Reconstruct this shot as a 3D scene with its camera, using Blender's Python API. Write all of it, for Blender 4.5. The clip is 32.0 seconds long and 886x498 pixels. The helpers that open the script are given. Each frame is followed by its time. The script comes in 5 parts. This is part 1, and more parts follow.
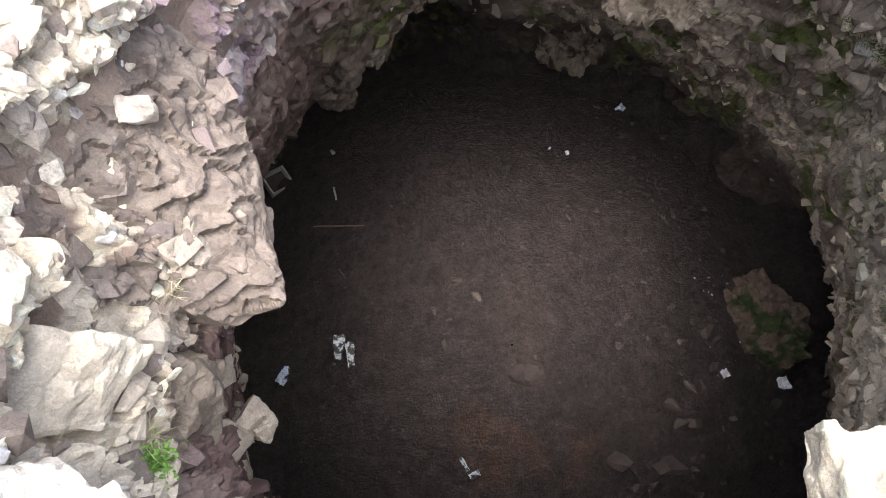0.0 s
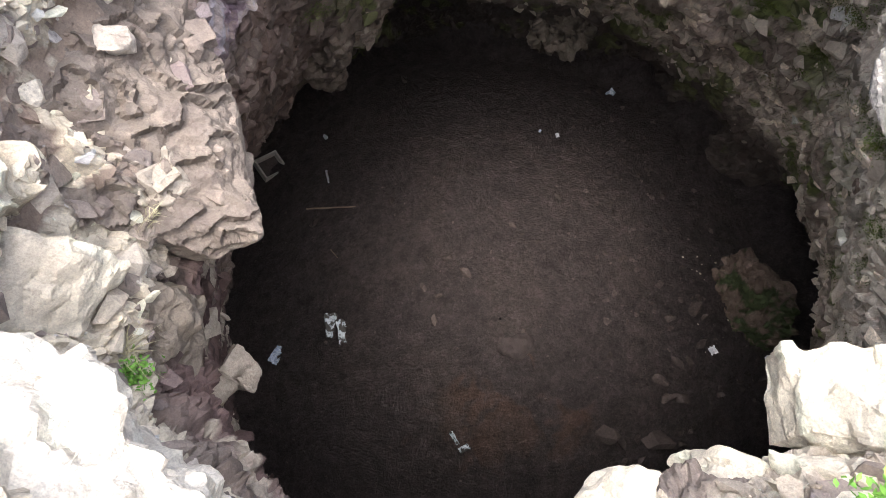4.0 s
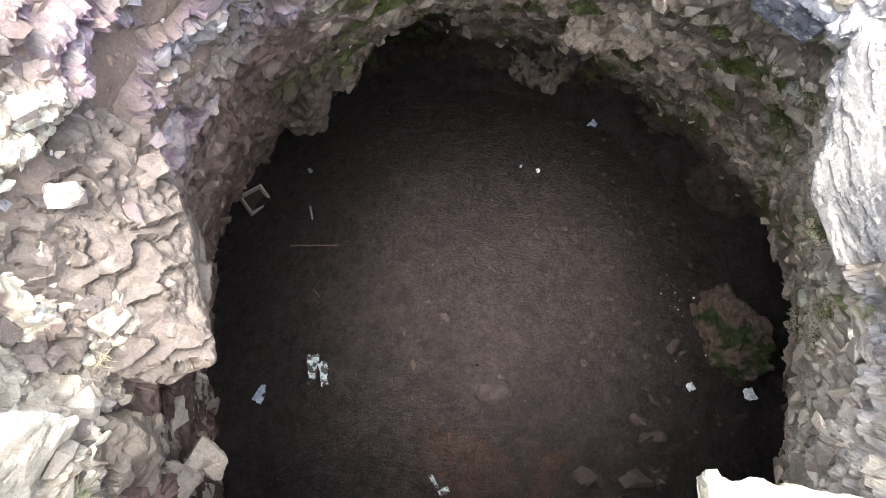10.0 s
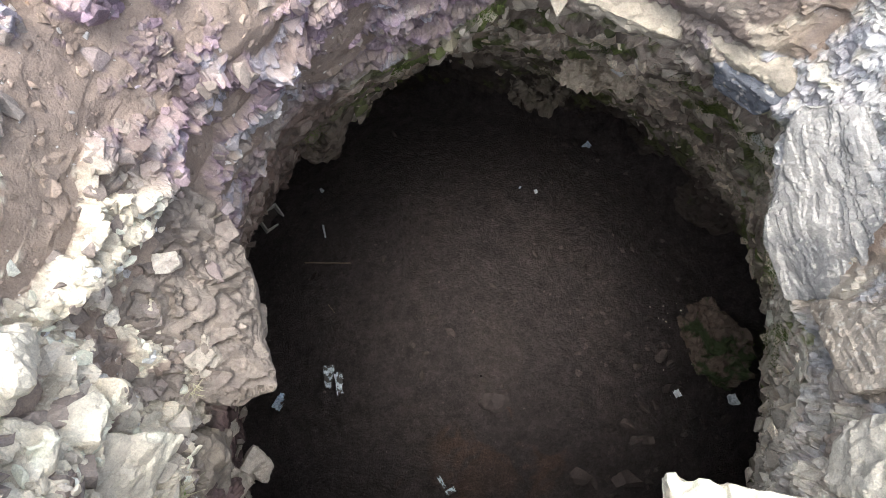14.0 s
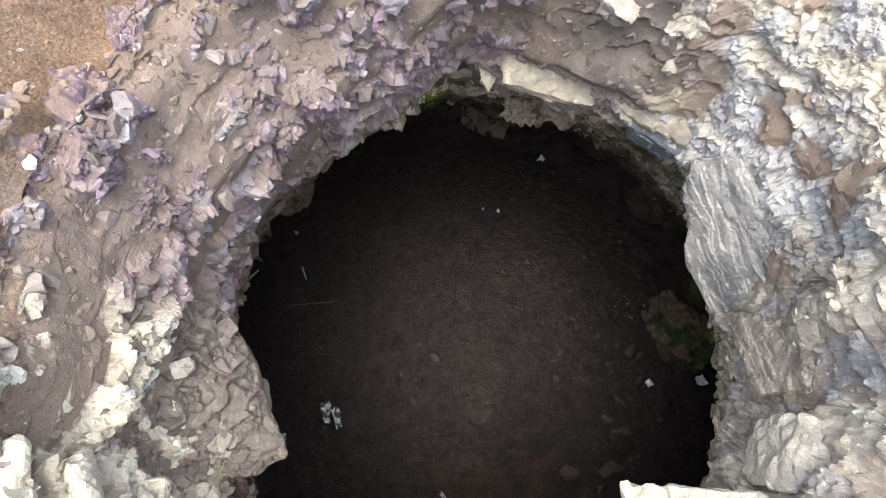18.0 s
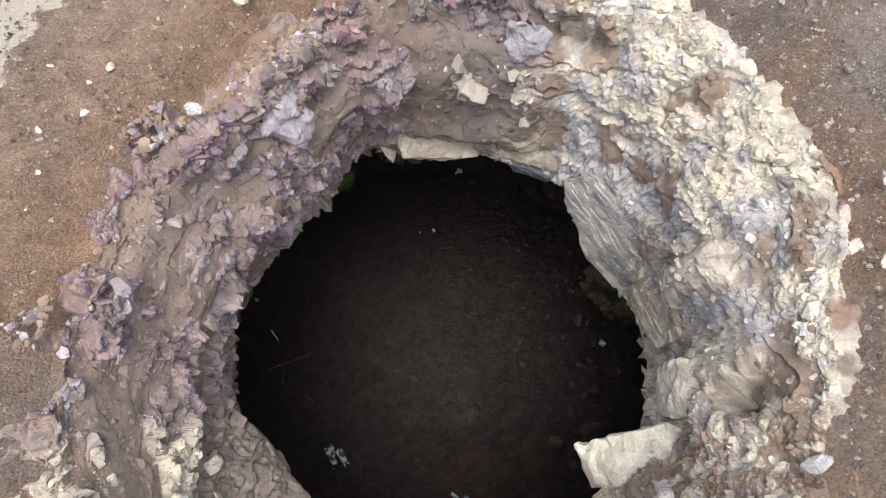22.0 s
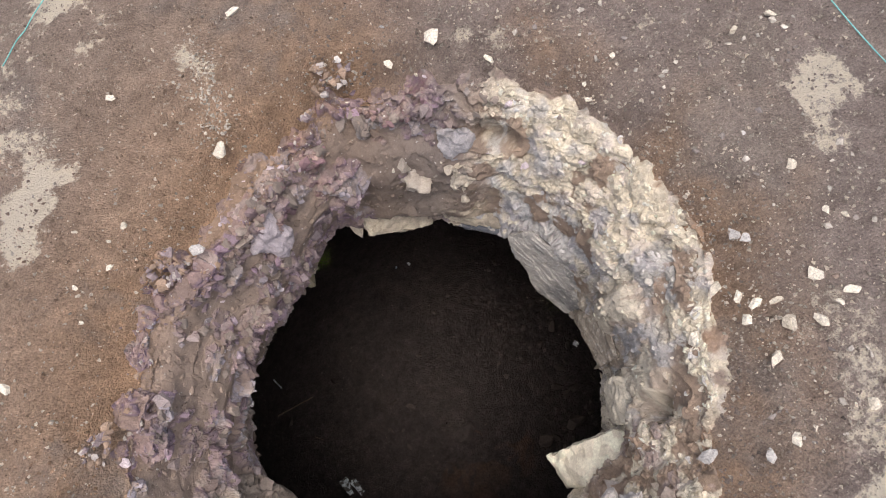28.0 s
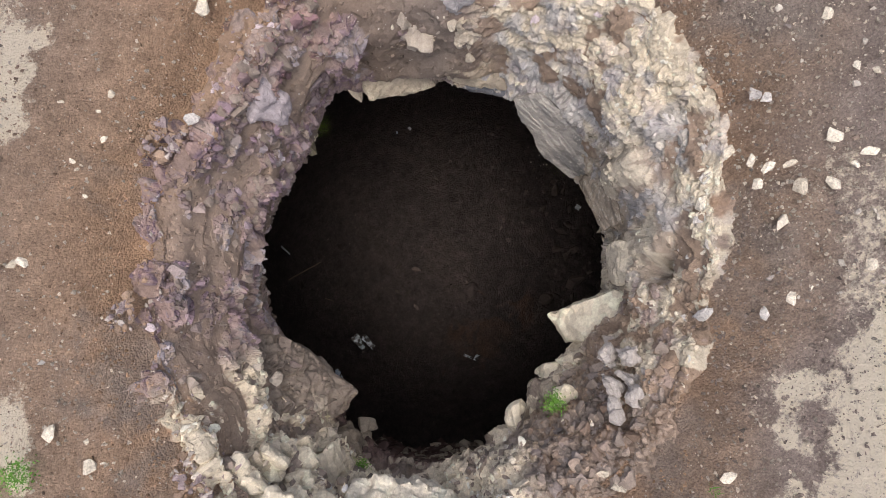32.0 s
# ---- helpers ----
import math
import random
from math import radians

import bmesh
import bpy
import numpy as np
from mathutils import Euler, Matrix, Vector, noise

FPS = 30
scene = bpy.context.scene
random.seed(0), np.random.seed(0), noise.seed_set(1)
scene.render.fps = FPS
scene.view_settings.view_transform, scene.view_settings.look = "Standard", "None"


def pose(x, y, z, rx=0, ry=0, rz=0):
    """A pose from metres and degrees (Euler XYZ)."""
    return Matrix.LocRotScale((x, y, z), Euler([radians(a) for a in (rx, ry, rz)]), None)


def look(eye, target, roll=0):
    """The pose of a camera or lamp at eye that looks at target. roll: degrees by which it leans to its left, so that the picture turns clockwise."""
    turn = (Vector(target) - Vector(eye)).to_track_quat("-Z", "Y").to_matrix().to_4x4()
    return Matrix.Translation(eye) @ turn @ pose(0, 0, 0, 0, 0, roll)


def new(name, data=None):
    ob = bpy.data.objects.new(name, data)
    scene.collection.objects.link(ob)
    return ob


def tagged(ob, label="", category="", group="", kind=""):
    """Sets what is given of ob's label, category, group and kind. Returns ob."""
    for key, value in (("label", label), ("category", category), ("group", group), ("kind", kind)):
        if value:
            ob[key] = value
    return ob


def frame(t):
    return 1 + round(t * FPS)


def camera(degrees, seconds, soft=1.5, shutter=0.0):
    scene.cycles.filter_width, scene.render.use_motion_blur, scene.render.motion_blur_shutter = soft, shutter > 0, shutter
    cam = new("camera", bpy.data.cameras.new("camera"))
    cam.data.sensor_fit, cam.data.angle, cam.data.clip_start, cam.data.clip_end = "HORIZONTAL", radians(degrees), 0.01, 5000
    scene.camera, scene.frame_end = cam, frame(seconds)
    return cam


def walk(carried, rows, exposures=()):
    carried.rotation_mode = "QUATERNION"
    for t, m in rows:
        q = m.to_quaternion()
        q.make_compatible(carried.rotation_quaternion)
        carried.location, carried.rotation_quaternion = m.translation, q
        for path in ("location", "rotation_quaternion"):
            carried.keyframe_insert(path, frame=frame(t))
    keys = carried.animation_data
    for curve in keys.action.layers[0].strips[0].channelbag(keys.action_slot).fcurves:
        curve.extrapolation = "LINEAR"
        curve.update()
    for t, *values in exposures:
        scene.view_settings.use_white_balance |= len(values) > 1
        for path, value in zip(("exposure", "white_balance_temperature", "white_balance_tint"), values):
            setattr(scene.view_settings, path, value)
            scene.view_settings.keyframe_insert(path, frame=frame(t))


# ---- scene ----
cam = camera(79.0, 32.0, soft=0.6)
METRES, EYE, TILT, LEAN, TURN = 9.0, 0.2, -73.2, 0.0, 0.0
ROWS = [
    (0.0, 0.0, 0.0, 0.0, 0.0, 0.0, -0.0),
    (0.5, -0.0121, 0.0004, -0.0067, -0.03, -0.02, 0.05),
    (1.0, -0.0175, -0.0004, -0.0127, -0.03, -0.02, 0.02),
    (1.5, -0.0102, -0.0024, -0.0186, -0.03, -0.04, 0.01),
    (2.0, 0.0024, -0.0049, -0.0268, -0.03, -0.04, -0.01),
    (2.5, 0.0096, -0.009, -0.0374, -0.04, -0.0, 0.06),
    (3.0, 0.0112, -0.0119, -0.0454, -0.06, 0.01, 0.08),
    (3.5, 0.0167, -0.0135, -0.054, -0.08, 0.01, 0.14),
    (5.5, 0.025, -0.0048, -0.0236, -0.23, -0.01, 0.36),
    (6.0, 0.0239, 0.0023, -0.0027, -0.27, -0.02, 0.46),
    (6.5, 0.0172, 0.0073, 0.0152, -0.3, -0.03, 0.47),
    (7.0, 0.0134, 0.0112, 0.0293, -0.27, -0.04, 0.47),
    (7.5, 0.0175, 0.0145, 0.0383, -0.31, -0.07, 0.48),
    (8.0, 0.0248, 0.0122, 0.0453, -0.29, -0.09, 0.52),
    (8.5, 0.0359, 0.0054, 0.0508, -0.29, -0.08, 0.53),
    (9.0, 0.0485, -0.0047, 0.0529, -0.29, -0.1, 0.62),
    (9.5, 0.059, -0.018, 0.0517, -0.28, -0.08, 0.65),
    (10.0, 0.067, -0.0322, 0.0517, -0.31, -0.06, 0.65),
    (10.5, 0.0656, -0.049, 0.0508, -0.32, -0.05, 0.66),
    (11.0, 0.0585, -0.0621, 0.0559, -0.36, -0.06, 0.65),
    (11.5, 0.0537, -0.0744, 0.0634, -0.36, -0.07, 0.71),
    (12.0, 0.05, -0.0859, 0.0718, -0.39, -0.08, 0.69),
    (12.5, 0.0508, -0.0991, 0.0795, -0.4, -0.04, 0.76),
    (13.0, 0.0513, -0.1139, 0.0873, -0.4, -0.02, 0.73),
    (13.5, 0.051, -0.1293, 0.0944, -0.41, -0.04, 0.82),
    (14.0, 0.0494, -0.1453, 0.1025, -0.43, -0.05, 0.89),
    (14.5, 0.0476, -0.1603, 0.1121, -0.46, -0.04, 0.99),
    (16.5, 0.0501, -0.2097, 0.1512, -1.11, -0.02, 2.94),
    (17.0, 0.0532, -0.22, 0.1641, -1.72, -0.15, 4.77),
    (17.5, 0.0611, -0.232, 0.1741, -2.4, -0.19, 6.84),
    (18.0, 0.0695, -0.2488, 0.1854, -2.78, -0.25, 8.12),
    (18.5, 0.0746, -0.2682, 0.1975, -3.38, -0.38, 9.83),
    (19.0, 0.0742, -0.2874, 0.206, -4.04, -0.48, 12.02),
    (19.5, 0.0691, -0.3085, 0.2153, -4.57, -0.63, 13.58),
    (20.0, 0.0648, -0.3324, 0.2237, -5.06, -0.73, 14.99),
    (20.5, 0.0631, -0.3579, 0.2294, -5.86, -0.86, 17.17),
    (21.0, 0.0645, -0.3796, 0.2378, -6.68, -1.12, 19.51),
    (21.5, 0.0781, -0.399, 0.2477, -7.41, -1.42, 21.8),
    (22.0, 0.1006, -0.4188, 0.2569, -8.27, -1.74, 23.86),
    (22.5, 0.1321, -0.4387, 0.2619, -8.72, -1.95, 25.16),
    (23.0, 0.1571, -0.4597, 0.2678, -9.21, -2.16, 26.54),
    (23.5, 0.1671, -0.4812, 0.2768, -9.46, -2.29, 27.54),
    (24.0, 0.1636, -0.4995, 0.2899, -9.62, -2.34, 28.15),
    (24.5, 0.1568, -0.517, 0.3056, -9.71, -2.38, 28.48),
    (25.0, 0.1538, -0.5349, 0.3184, -9.71, -2.32, 28.69),
    (25.5, 0.1576, -0.5535, 0.3299, -9.9, -2.41, 29.2),
    (26.0, 0.1613, -0.5713, 0.3412, -10.37, -2.64, 30.37),
    (26.5, 0.1639, -0.5845, 0.3484, -10.6, -2.77, 31.33),
    (28.5, 0.1507, -0.5932, 0.3495, -10.97, -3.08, 32.8),
    (29.0, 0.1428, -0.5946, 0.3427, -11.01, -3.12, 32.94),
    (29.5, 0.1398, -0.5929, 0.3435, -11.01, -4.55, 33.0),
    (30.0, 0.1431, -0.5901, 0.3493, -11.02, -7.19, 33.08),
    (30.5, 0.1474, -0.587, 0.3552, -11.04, -9.9, 33.2),
    (31.0, 0.1507, -0.5852, 0.3579, -11.03, -12.57, 33.28),
    (31.5, 0.1536, -0.5837, 0.3581, -11.02, -15.28, 33.35),
    (32.0, 0.1551, -0.5822, 0.3576, -11.01, -17.47, 33.44),
]
EXPOSURES = [(0.0, 1.95, 6150, 9), (3.5, 1.82, 6150, 9), (5.5, 1.92, 6150, 9), (8.0, 2.4, 6050, 7), (10.0, 2.3, 6000, 6), (13.0, 1.65, 5950, 4), (17.0, 1.22, 5950, 3), (21.0, 0.64, 6050, 6), (25.0, 0.22, 6300, 9), (32.0, 0.1, 6500, 10)]
walk(cam, [(t, pose(0, 0, EYE, TILT, LEAN, TURN) @ pose(METRES * x, METRES * y, METRES * z, 90 + pitch, roll, yaw)) for t, x, y, z, yaw, pitch, roll in ROWS], EXPOSURES)

# ---- daylight: a bright hazy sky and a soft high sun ----
world = bpy.data.worlds.new("sky")
scene.world = world
world.use_nodes = True
wn = world.node_tree.nodes
sky = wn.new("ShaderNodeTexSky")
sky.sky_type = "NISHITA"
sky.sun_disc = False
sky.sun_elevation, sky.sun_rotation = radians(83), radians(220)
sky.air_density, sky.dust_density, sky.ozone_density = 0.6, 7.0, 0.4
wn["Background"].inputs["Strength"].default_value = 0.2
world.node_tree.links.new(sky.outputs["Color"], wn["Background"].inputs["Color"])
sun_data = bpy.data.lights.new("sun", "SUN")
sun_data.energy, sun_data.angle, sun_data.color = 1.0, radians(110), (1.0, 0.96, 0.9)
sun = new("sun", sun_data)
sun.matrix_world = look((0, 0, 30), (0.02 * 30, 0.02 * 30, 0))


# ---- numeric noise ----
def hashed(i, j, k, seed, n):
    """n random numbers in 0..1 for each whole-numbered cell."""
    h = (i.astype(np.int64) * 73856093) ^ (j.astype(np.int64) * 19349663) ^ (k.astype(np.int64) * 83492791) ^ (seed * 2654435 + 97)
    out = []
    for q in range(n):
        h = (h ^ (h >> 13)) * 1274126177 & 0x7FFFFFFF
        h = (h ^ (h >> 11)) * 668265263 & 0x7FFFFFFF
        out.append(((h >> 5) % 65536) / 65536.0)
    return out


def smooth_noise(p, size, seed):
    q = p / size
    b = np.floor(q).astype(np.int64)
    f = q - b
    f = f * f * (3 - 2 * f)
    total = np.zeros(len(p))
    for dx in (0, 1):
        for dy in (0, 1):
            for dz in (0, 1):
                w = (f[:, 0] if dx else 1 - f[:, 0]) * (f[:, 1] if dy else 1 - f[:, 1]) * (f[:, 2] if dz else 1 - f[:, 2])
                total += w * hashed(b[:, 0] + dx, b[:, 1] + dy, b[:, 2] + dz, seed, 1)[0]
    return total * 2 - 1


def fbm(p, size, octaves, seed):
    total, amp = np.zeros(len(p)), 1.0
    for o in range(octaves):
        total += amp * smooth_noise(p, size / 2.03 ** o, seed + 17 * o)
        amp *= 0.5
    return total


def billows(p, size, octaves, seed):
    """Rounded swellings parted by sharp creases, as on crusts of altered rock."""
    total, amp = np.zeros(len(p)), 1.0
    for o in range(octaves):
        total += amp * (0.5 - 1.6 * np.abs(smooth_noise(p, size / 2.1 ** o, seed + 13 * o)))
        amp *= 0.52
    return total


def facets(p, size, seed, tilt=0.9, flat=1.0, crisp=9.0):
    """Broken-stone relief: each cell is a tilted plane of its own height, eased into its neighbours. Returns height (in cell sizes), a random number per cell, and the nearness of a crack."""
    q = p / (np.array([1.0, 1.0, flat]) * size)
    b = np.floor(q).astype(np.int64)
    best, second = np.full(len(p), 9.0), np.full(len(p), 9.0)
    total, weight, rand = np.zeros(len(p)), np.full(len(p), 1e-9), np.zeros(len(p))
    for dx in (-1, 0, 1):
        for dy in (-1, 0, 1):
            for dz in (-1, 0, 1):
                c = b + (dx, dy, dz)
                u, v, w, a, e, g, h = hashed(c[:, 0], c[:, 1], c[:, 2], seed, 7)
                off = q - (c + np.stack((u, v, w), 1))
                d = np.sqrt((off ** 2).sum(1))
                near = d < best
                second = np.where(near, best, np.minimum(second, d))
                tip = (h - 0.5) + tilt * (off[:, 0] * (a - 0.5) + off[:, 1] * (e - 0.5) + off[:, 2] * (g - 0.5)) * 2
                best = np.where(near, d, best)
                k = np.exp(-crisp * d)
                total += k * tip
                weight += k
                rand = np.where(near, (h * 7.31 + a) % 1.0, rand)
    return total / weight, rand, second - best


# ---- materials ----
def shader(name, rough=0.9):
    m = bpy.data.materials.new(name)
    m.use_nodes = True
    nodes, links = m.node_tree.nodes, m.node_tree.links
    bsdf = nodes["Principled BSDF"]
    bsdf.inputs["Roughness"].default_value = rough
    bsdf.inputs["Specular IOR Level"].default_value = 0.25
    return m, nodes, links, bsdf


def noise_node(nodes, links, coord, size, detail=6.0, rough=0.6):
    n = nodes.new("ShaderNodeTexNoise")
    n.inputs["Scale"].default_value = 1.0 / size
    n.inputs["Detail"].default_value = detail
    n.inputs["Roughness"].default_value = rough
    links.new(coord, n.inputs["Vector"])
    return n.outputs["Fac"]


def ramp_node(nodes, links, fac, stops):
    r = nodes.new("ShaderNodeValToRGB")
    r.color_ramp.elements[0].position, r.color_ramp.elements[0].color = stops[0][0], (*stops[0][1], 1)
    r.color_ramp.elements[1].position, r.color_ramp.elements[1].color = stops[-1][0], (*stops[-1][1], 1)
    for at, c in stops[1:-1]:
        r.color_ramp.elements.new(at).color = (*c, 1)
    links.new(fac, r.inputs["Fac"])
    return r.outputs["Color"]


def mix_node(nodes, links, a, b, fac, blend="MIX"):
    n = nodes.new("ShaderNodeMix")
    n.data_type, n.blend_type = "RGBA", blend
    for value, slot in ((a, n.inputs[6]), (b, n.inputs[7])):
        if isinstance(value, tuple):
            slot.default_value = (*value, 1)
        else:
            links.new(value, slot)
    if isinstance(fac, float):
        n.inputs[0].default_value = fac
    else:
        links.new(fac, n.inputs[0])
    return n.outputs[2]


def bump_node(nodes, links, bsdf, height, strength, distance):
    b = nodes.new("ShaderNodeBump")
    b.inputs["Distance"].default_value = distance
    if isinstance(strength, float):
        b.inputs["Strength"].default_value = strength
    else:
        links.new(strength, b.inputs["Strength"])
    links.new(height, b.inputs["Height"])
    links.new(b.outputs["Normal"], bsdf.inputs["Normal"])


def painted_rock(name, grain=0.02, bump=0.8, distance=0.03, speck=0.35, crumb=0.05, grit=None, depth=0.6, dusty=False, tint=1.0):
    """Stone or soil that takes its large-scale colour from the mesh and adds crumbs, grain, specks and relief."""
    m, nodes, links, bsdf = shader(name)
    coord = nodes.new("ShaderNodeNewGeometry").outputs["Position"]
    attr = nodes.new("ShaderNodeAttribute")
    attr.attribute_name = "tone"
    fine = noise_node(nodes, links, coord, grain, 8.0, 0.75)
    mid = noise_node(nodes, links, coord, grain * 12, 9.0, 0.78)
    cells = nodes.new("ShaderNodeTexVoronoi")
    cells.inputs["Scale"].default_value = 1.0 / crumb
    bent = nodes.new("ShaderNodeVectorMath")
    bent.operation = "MULTIPLY_ADD"
    bent.inputs[1].default_value = (crumb * 1.6,) * 3
    wob = nodes.new("ShaderNodeTexNoise")
    wob.inputs["Scale"].default_value = 0.7 / crumb
    links.new(coord, wob.inputs["Vector"])
    links.new(wob.outputs["Color"], bent.inputs[0])
    links.new(coord, bent.inputs[2])
    links.new(bent.outputs[0], cells.inputs["Vector"])
    split = nodes.new("ShaderNodeSeparateColor")
    links.new(cells.outputs["Color"], split.inputs[0])
    shade = ramp_node(nodes, links, fine, [(0.38, (0.5, 0.49, 0.48)), (0.48, (1.0, 1.0, 1.0)), (0.62, (1.6, 1.58, 1.55))])
    bare = nodes.new("ShaderNodeMath")
    bare.operation = "MULTIPLY_ADD"
    bare.inputs[1].default_value = -0.1 if dusty else 0.0
    bare.inputs[2].default_value = 1.0
    links.new(attr.outputs["Alpha"], bare.inputs[0])

    def bared(k):
        n = nodes.new("ShaderNodeMath")
        n.operation = "MULTIPLY"
        n.inputs[1].default_value = k
        links.new(bare.outputs[0], n.inputs[0])
        return n.outputs[0]

    c = mix_node(nodes, links, attr.outputs["Color"], (tint, tint, tint), 1.0, "MULTIPLY")
    c = mix_node(nodes, links, c, shade, bared(depth), "MULTIPLY")
    blot = ramp_node(nodes, links, mid, [(0.36, (0.55, 0.53, 0.52)), (0.49, (1, 1, 1)), (0.62, (1.35, 1.35, 1.33))])
    c = mix_node(nodes, links, c, blot, min(speck * 2, 1.0), "MULTIPLY")
    piece = ramp_node(nodes, links, split.outputs[0], [(0.0, (0.65, 0.63, 0.63)), (0.5, (1, 1, 1)), (1.0, (1.4, 1.4, 1.4))])
    c = mix_node(nodes, links, c, piece, bared(depth * 0.8), "MULTIPLY")
    if grit:
        spots = nodes.new("ShaderNodeMath")
        spots.operation = "MULTIPLY_ADD"
        spots.inputs[1].default_value = grit[3]
        links.new(attr.outputs["Alpha"], spots.inputs[0])
        links.new(noise_node(nodes, links, coord, grit[0], 6.0, 0.75), spots.inputs[2])
        c = mix_node(nodes, links, c, grit[1], ramp_node(nodes, links, spots.outputs[0], [(grit[2] - 0.04, (0, 0, 0)), (grit[2] + 0.1, (0.92, 0.92, 0.92))]))
    links.new(c, bsdf.inputs["Base Color"])
    both = nodes.new("ShaderNodeMath")
    both.operation = "MULTIPLY_ADD"
    both.inputs[1].default_value = 1.4
    links.new(fine, both.inputs[0])
    links.new(mid, both.inputs[2])
    third = nodes.new("ShaderNodeMath")
    third.operation = "MULTIPLY_ADD"
    third.inputs[1].default_value = -0.9
    links.new(cells.outputs["Distance"], third.inputs[0])
    links.new(both.outputs[0], third.inputs[2])
    bump_node(nodes, links, bsdf, third.outputs[0], bared(bump), distance)
    return m


def stone_material(name, low, high, grain=0.03, rough=0.9, dust=None):
    """Plain stone between two colours, each piece a little different, dust settled on its upward faces."""
    m, nodes, links, bsdf = shader(name, rough)
    coord = nodes.new("ShaderNodeNewGeometry")
    info = nodes.new("ShaderNodeObjectInfo")
    fine = noise_node(nodes, links, coord.outputs["Position"], grain, 8.0, 0.7)
    mid = noise_node(nodes, links, coord.outputs["Position"], grain * 7, 5.0, 0.6)
    mixed = nodes.new("ShaderNodeMath")
    mixed.operation = "MULTIPLY_ADD"
    mixed.inputs[1].default_value = 0.7
    links.new(info.outputs["Random"], mixed.inputs[0])
    links.new(mid, mixed.inputs[2])
    c = ramp_node(nodes, links, mixed.outputs[0], [(0.35, low), (1.05, high)])
    shade = ramp_node(nodes, links, fine, [(0.36, (0.55, 0.55, 0.55)), (0.5, (1, 1, 1)), (0.63, (1.35, 1.35, 1.35))])
    c = mix_node(nodes, links, c, shade, 0.8, "MULTIPLY")
    if dust:
        up = nodes.new("ShaderNodeSeparateXYZ")
        links.new(coord.outputs["Normal"], up.inputs[0])
        fac = nodes.new("ShaderNodeMath")
        fac.operation = "MULTIPLY"
        links.new(up.outputs["Z"], fac.inputs[0])
        links.new(mid, fac.inputs[1])
        soft = ramp_node(nodes, links, fac.outputs[0], [(0.3, (0, 0, 0)), (0.55, (1, 1, 1))])
        c = mix_node(nodes, links, c, dust, soft)
    links.new(c, bsdf.inputs["Base Color"])
    bump_node(nodes, links, bsdf, fine, 0.7, grain)
    return m


def plain_material(name, low, high, grain=0.03, rough=0.7):
    m, nodes, links, bsdf = shader(name, rough)
    coord = nodes.new("ShaderNodeNewGeometry").outputs["Position"]
    c = ramp_node(nodes, links, noise_node(nodes, links, coord, grain), [(0.35, low), (0.65, high)])
    links.new(c, bsdf.inputs["Base Color"])
    return m


ROCK = painted_rock("weathered_volcanic_rock", 0.012, 0.55, 0.018, 0.12, 0.026, None, 0.3, True, 0.75)
SOIL = painted_rock("volcanic_soil", 0.022, 1.0, 0.06, 0.2, 0.03, (0.11, (0.86, 0.78, 0.64), 0.71, 0.38), 0.5)
FLOOR = painted_rock("cave_earth", 0.03, 1.0, 0.1, 0.35, 0.06, (0.06, (0.2, 0.18, 0.165), 0.73, 0.24))
CREAM = stone_material("cream_altered_rock", (0.46, 0.41, 0.33), (0.72, 0.67, 0.57))
GREY = stone_material("grey_lava_stone", (0.28, 0.26, 0.25), (0.55, 0.53, 0.51))
PURPLE = stone_material("purple_grey_scoria", (0.28, 0.22, 0.235), (0.56, 0.49, 0.52))
BROWN = stone_material("brown_lava_stone", (0.16, 0.12, 0.1), (0.34, 0.27, 0.22))
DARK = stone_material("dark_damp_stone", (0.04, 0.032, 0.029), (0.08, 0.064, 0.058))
TAN = stone_material("tan_cave_stone", (0.7, 0.6, 0.47), (0.88, 0.79, 0.65))
WHITE = plain_material("white_scrap", (0.55, 0.58, 0.62), (0.8, 0.82, 0.84), 0.05)
RED = plain_material("red_scrap", (0.3, 0.03, 0.025), (0.42, 0.06, 0.04), 0.03)
BLUE = plain_material("pale_blue_scrap", (0.3, 0.42, 0.6), (0.75, 0.8, 0.85), 0.03)
WOOD = plain_material("weathered_wood", (0.18, 0.13, 0.09), (0.34, 0.27, 0.2), 0.02)
BOARD = plain_material("dirty_crate_board", (0.5, 0.48, 0.43), (0.75, 0.71, 0.64), 0.06)
CORD = plain_material("teal_cord", (0.12, 0.42, 0.4), (0.3, 0.62, 0.58), 0.02)
LEAF = plain_material("bright_green_leaf", (0.08, 0.2, 0.03), (0.2, 0.4, 0.07), 0.05)
DRY = plain_material("dry_grass", (0.3, 0.28, 0.16), (0.55, 0.52, 0.36), 0.05)
MOSS = plain_material("moss", (0.035, 0.06, 0.012), (0.13, 0.17, 0.025), 0.15, 0.95)

# ---- plan of the pit: a shaft through the lava crust, seen as rings round its axis ----
CX, CY = 1.6, 1.9
R_OUT = [3.6, 3.8, 4.05, 4.2, 4.15, 4.0, 3.95, 3.8, 3.75, 3.9, 4.1, 4.15, 4.2, 4.2, 4.2, 4.1, 3.9, 3.6, 3.6, 3.65, 3.3, 3.15, 3.3, 3.5]
R_MID = [3.0, 3.15, 3.25, 3.25, 3.3, 3.35, 3.25, 3.02, 2.92, 2.93, 3.15, 3.48, 3.6, 3.85, 4.1, 3.95, 3.7, 3.1, 3.1, 3.1, 2.9, 2.85, 2.98, 2.88]
Z_MID = [-1.4, -1.45, -1.45, -1.65, -1.75, -1.65, -1.8, -2.0, -2.1, -2.15, -2.05, -2.15, -2.35, -2.4, -2.2, -1.6, -1.5, -1.5, -1.6, -1.7, -1.6, -1.5, -1.0, -1.3]
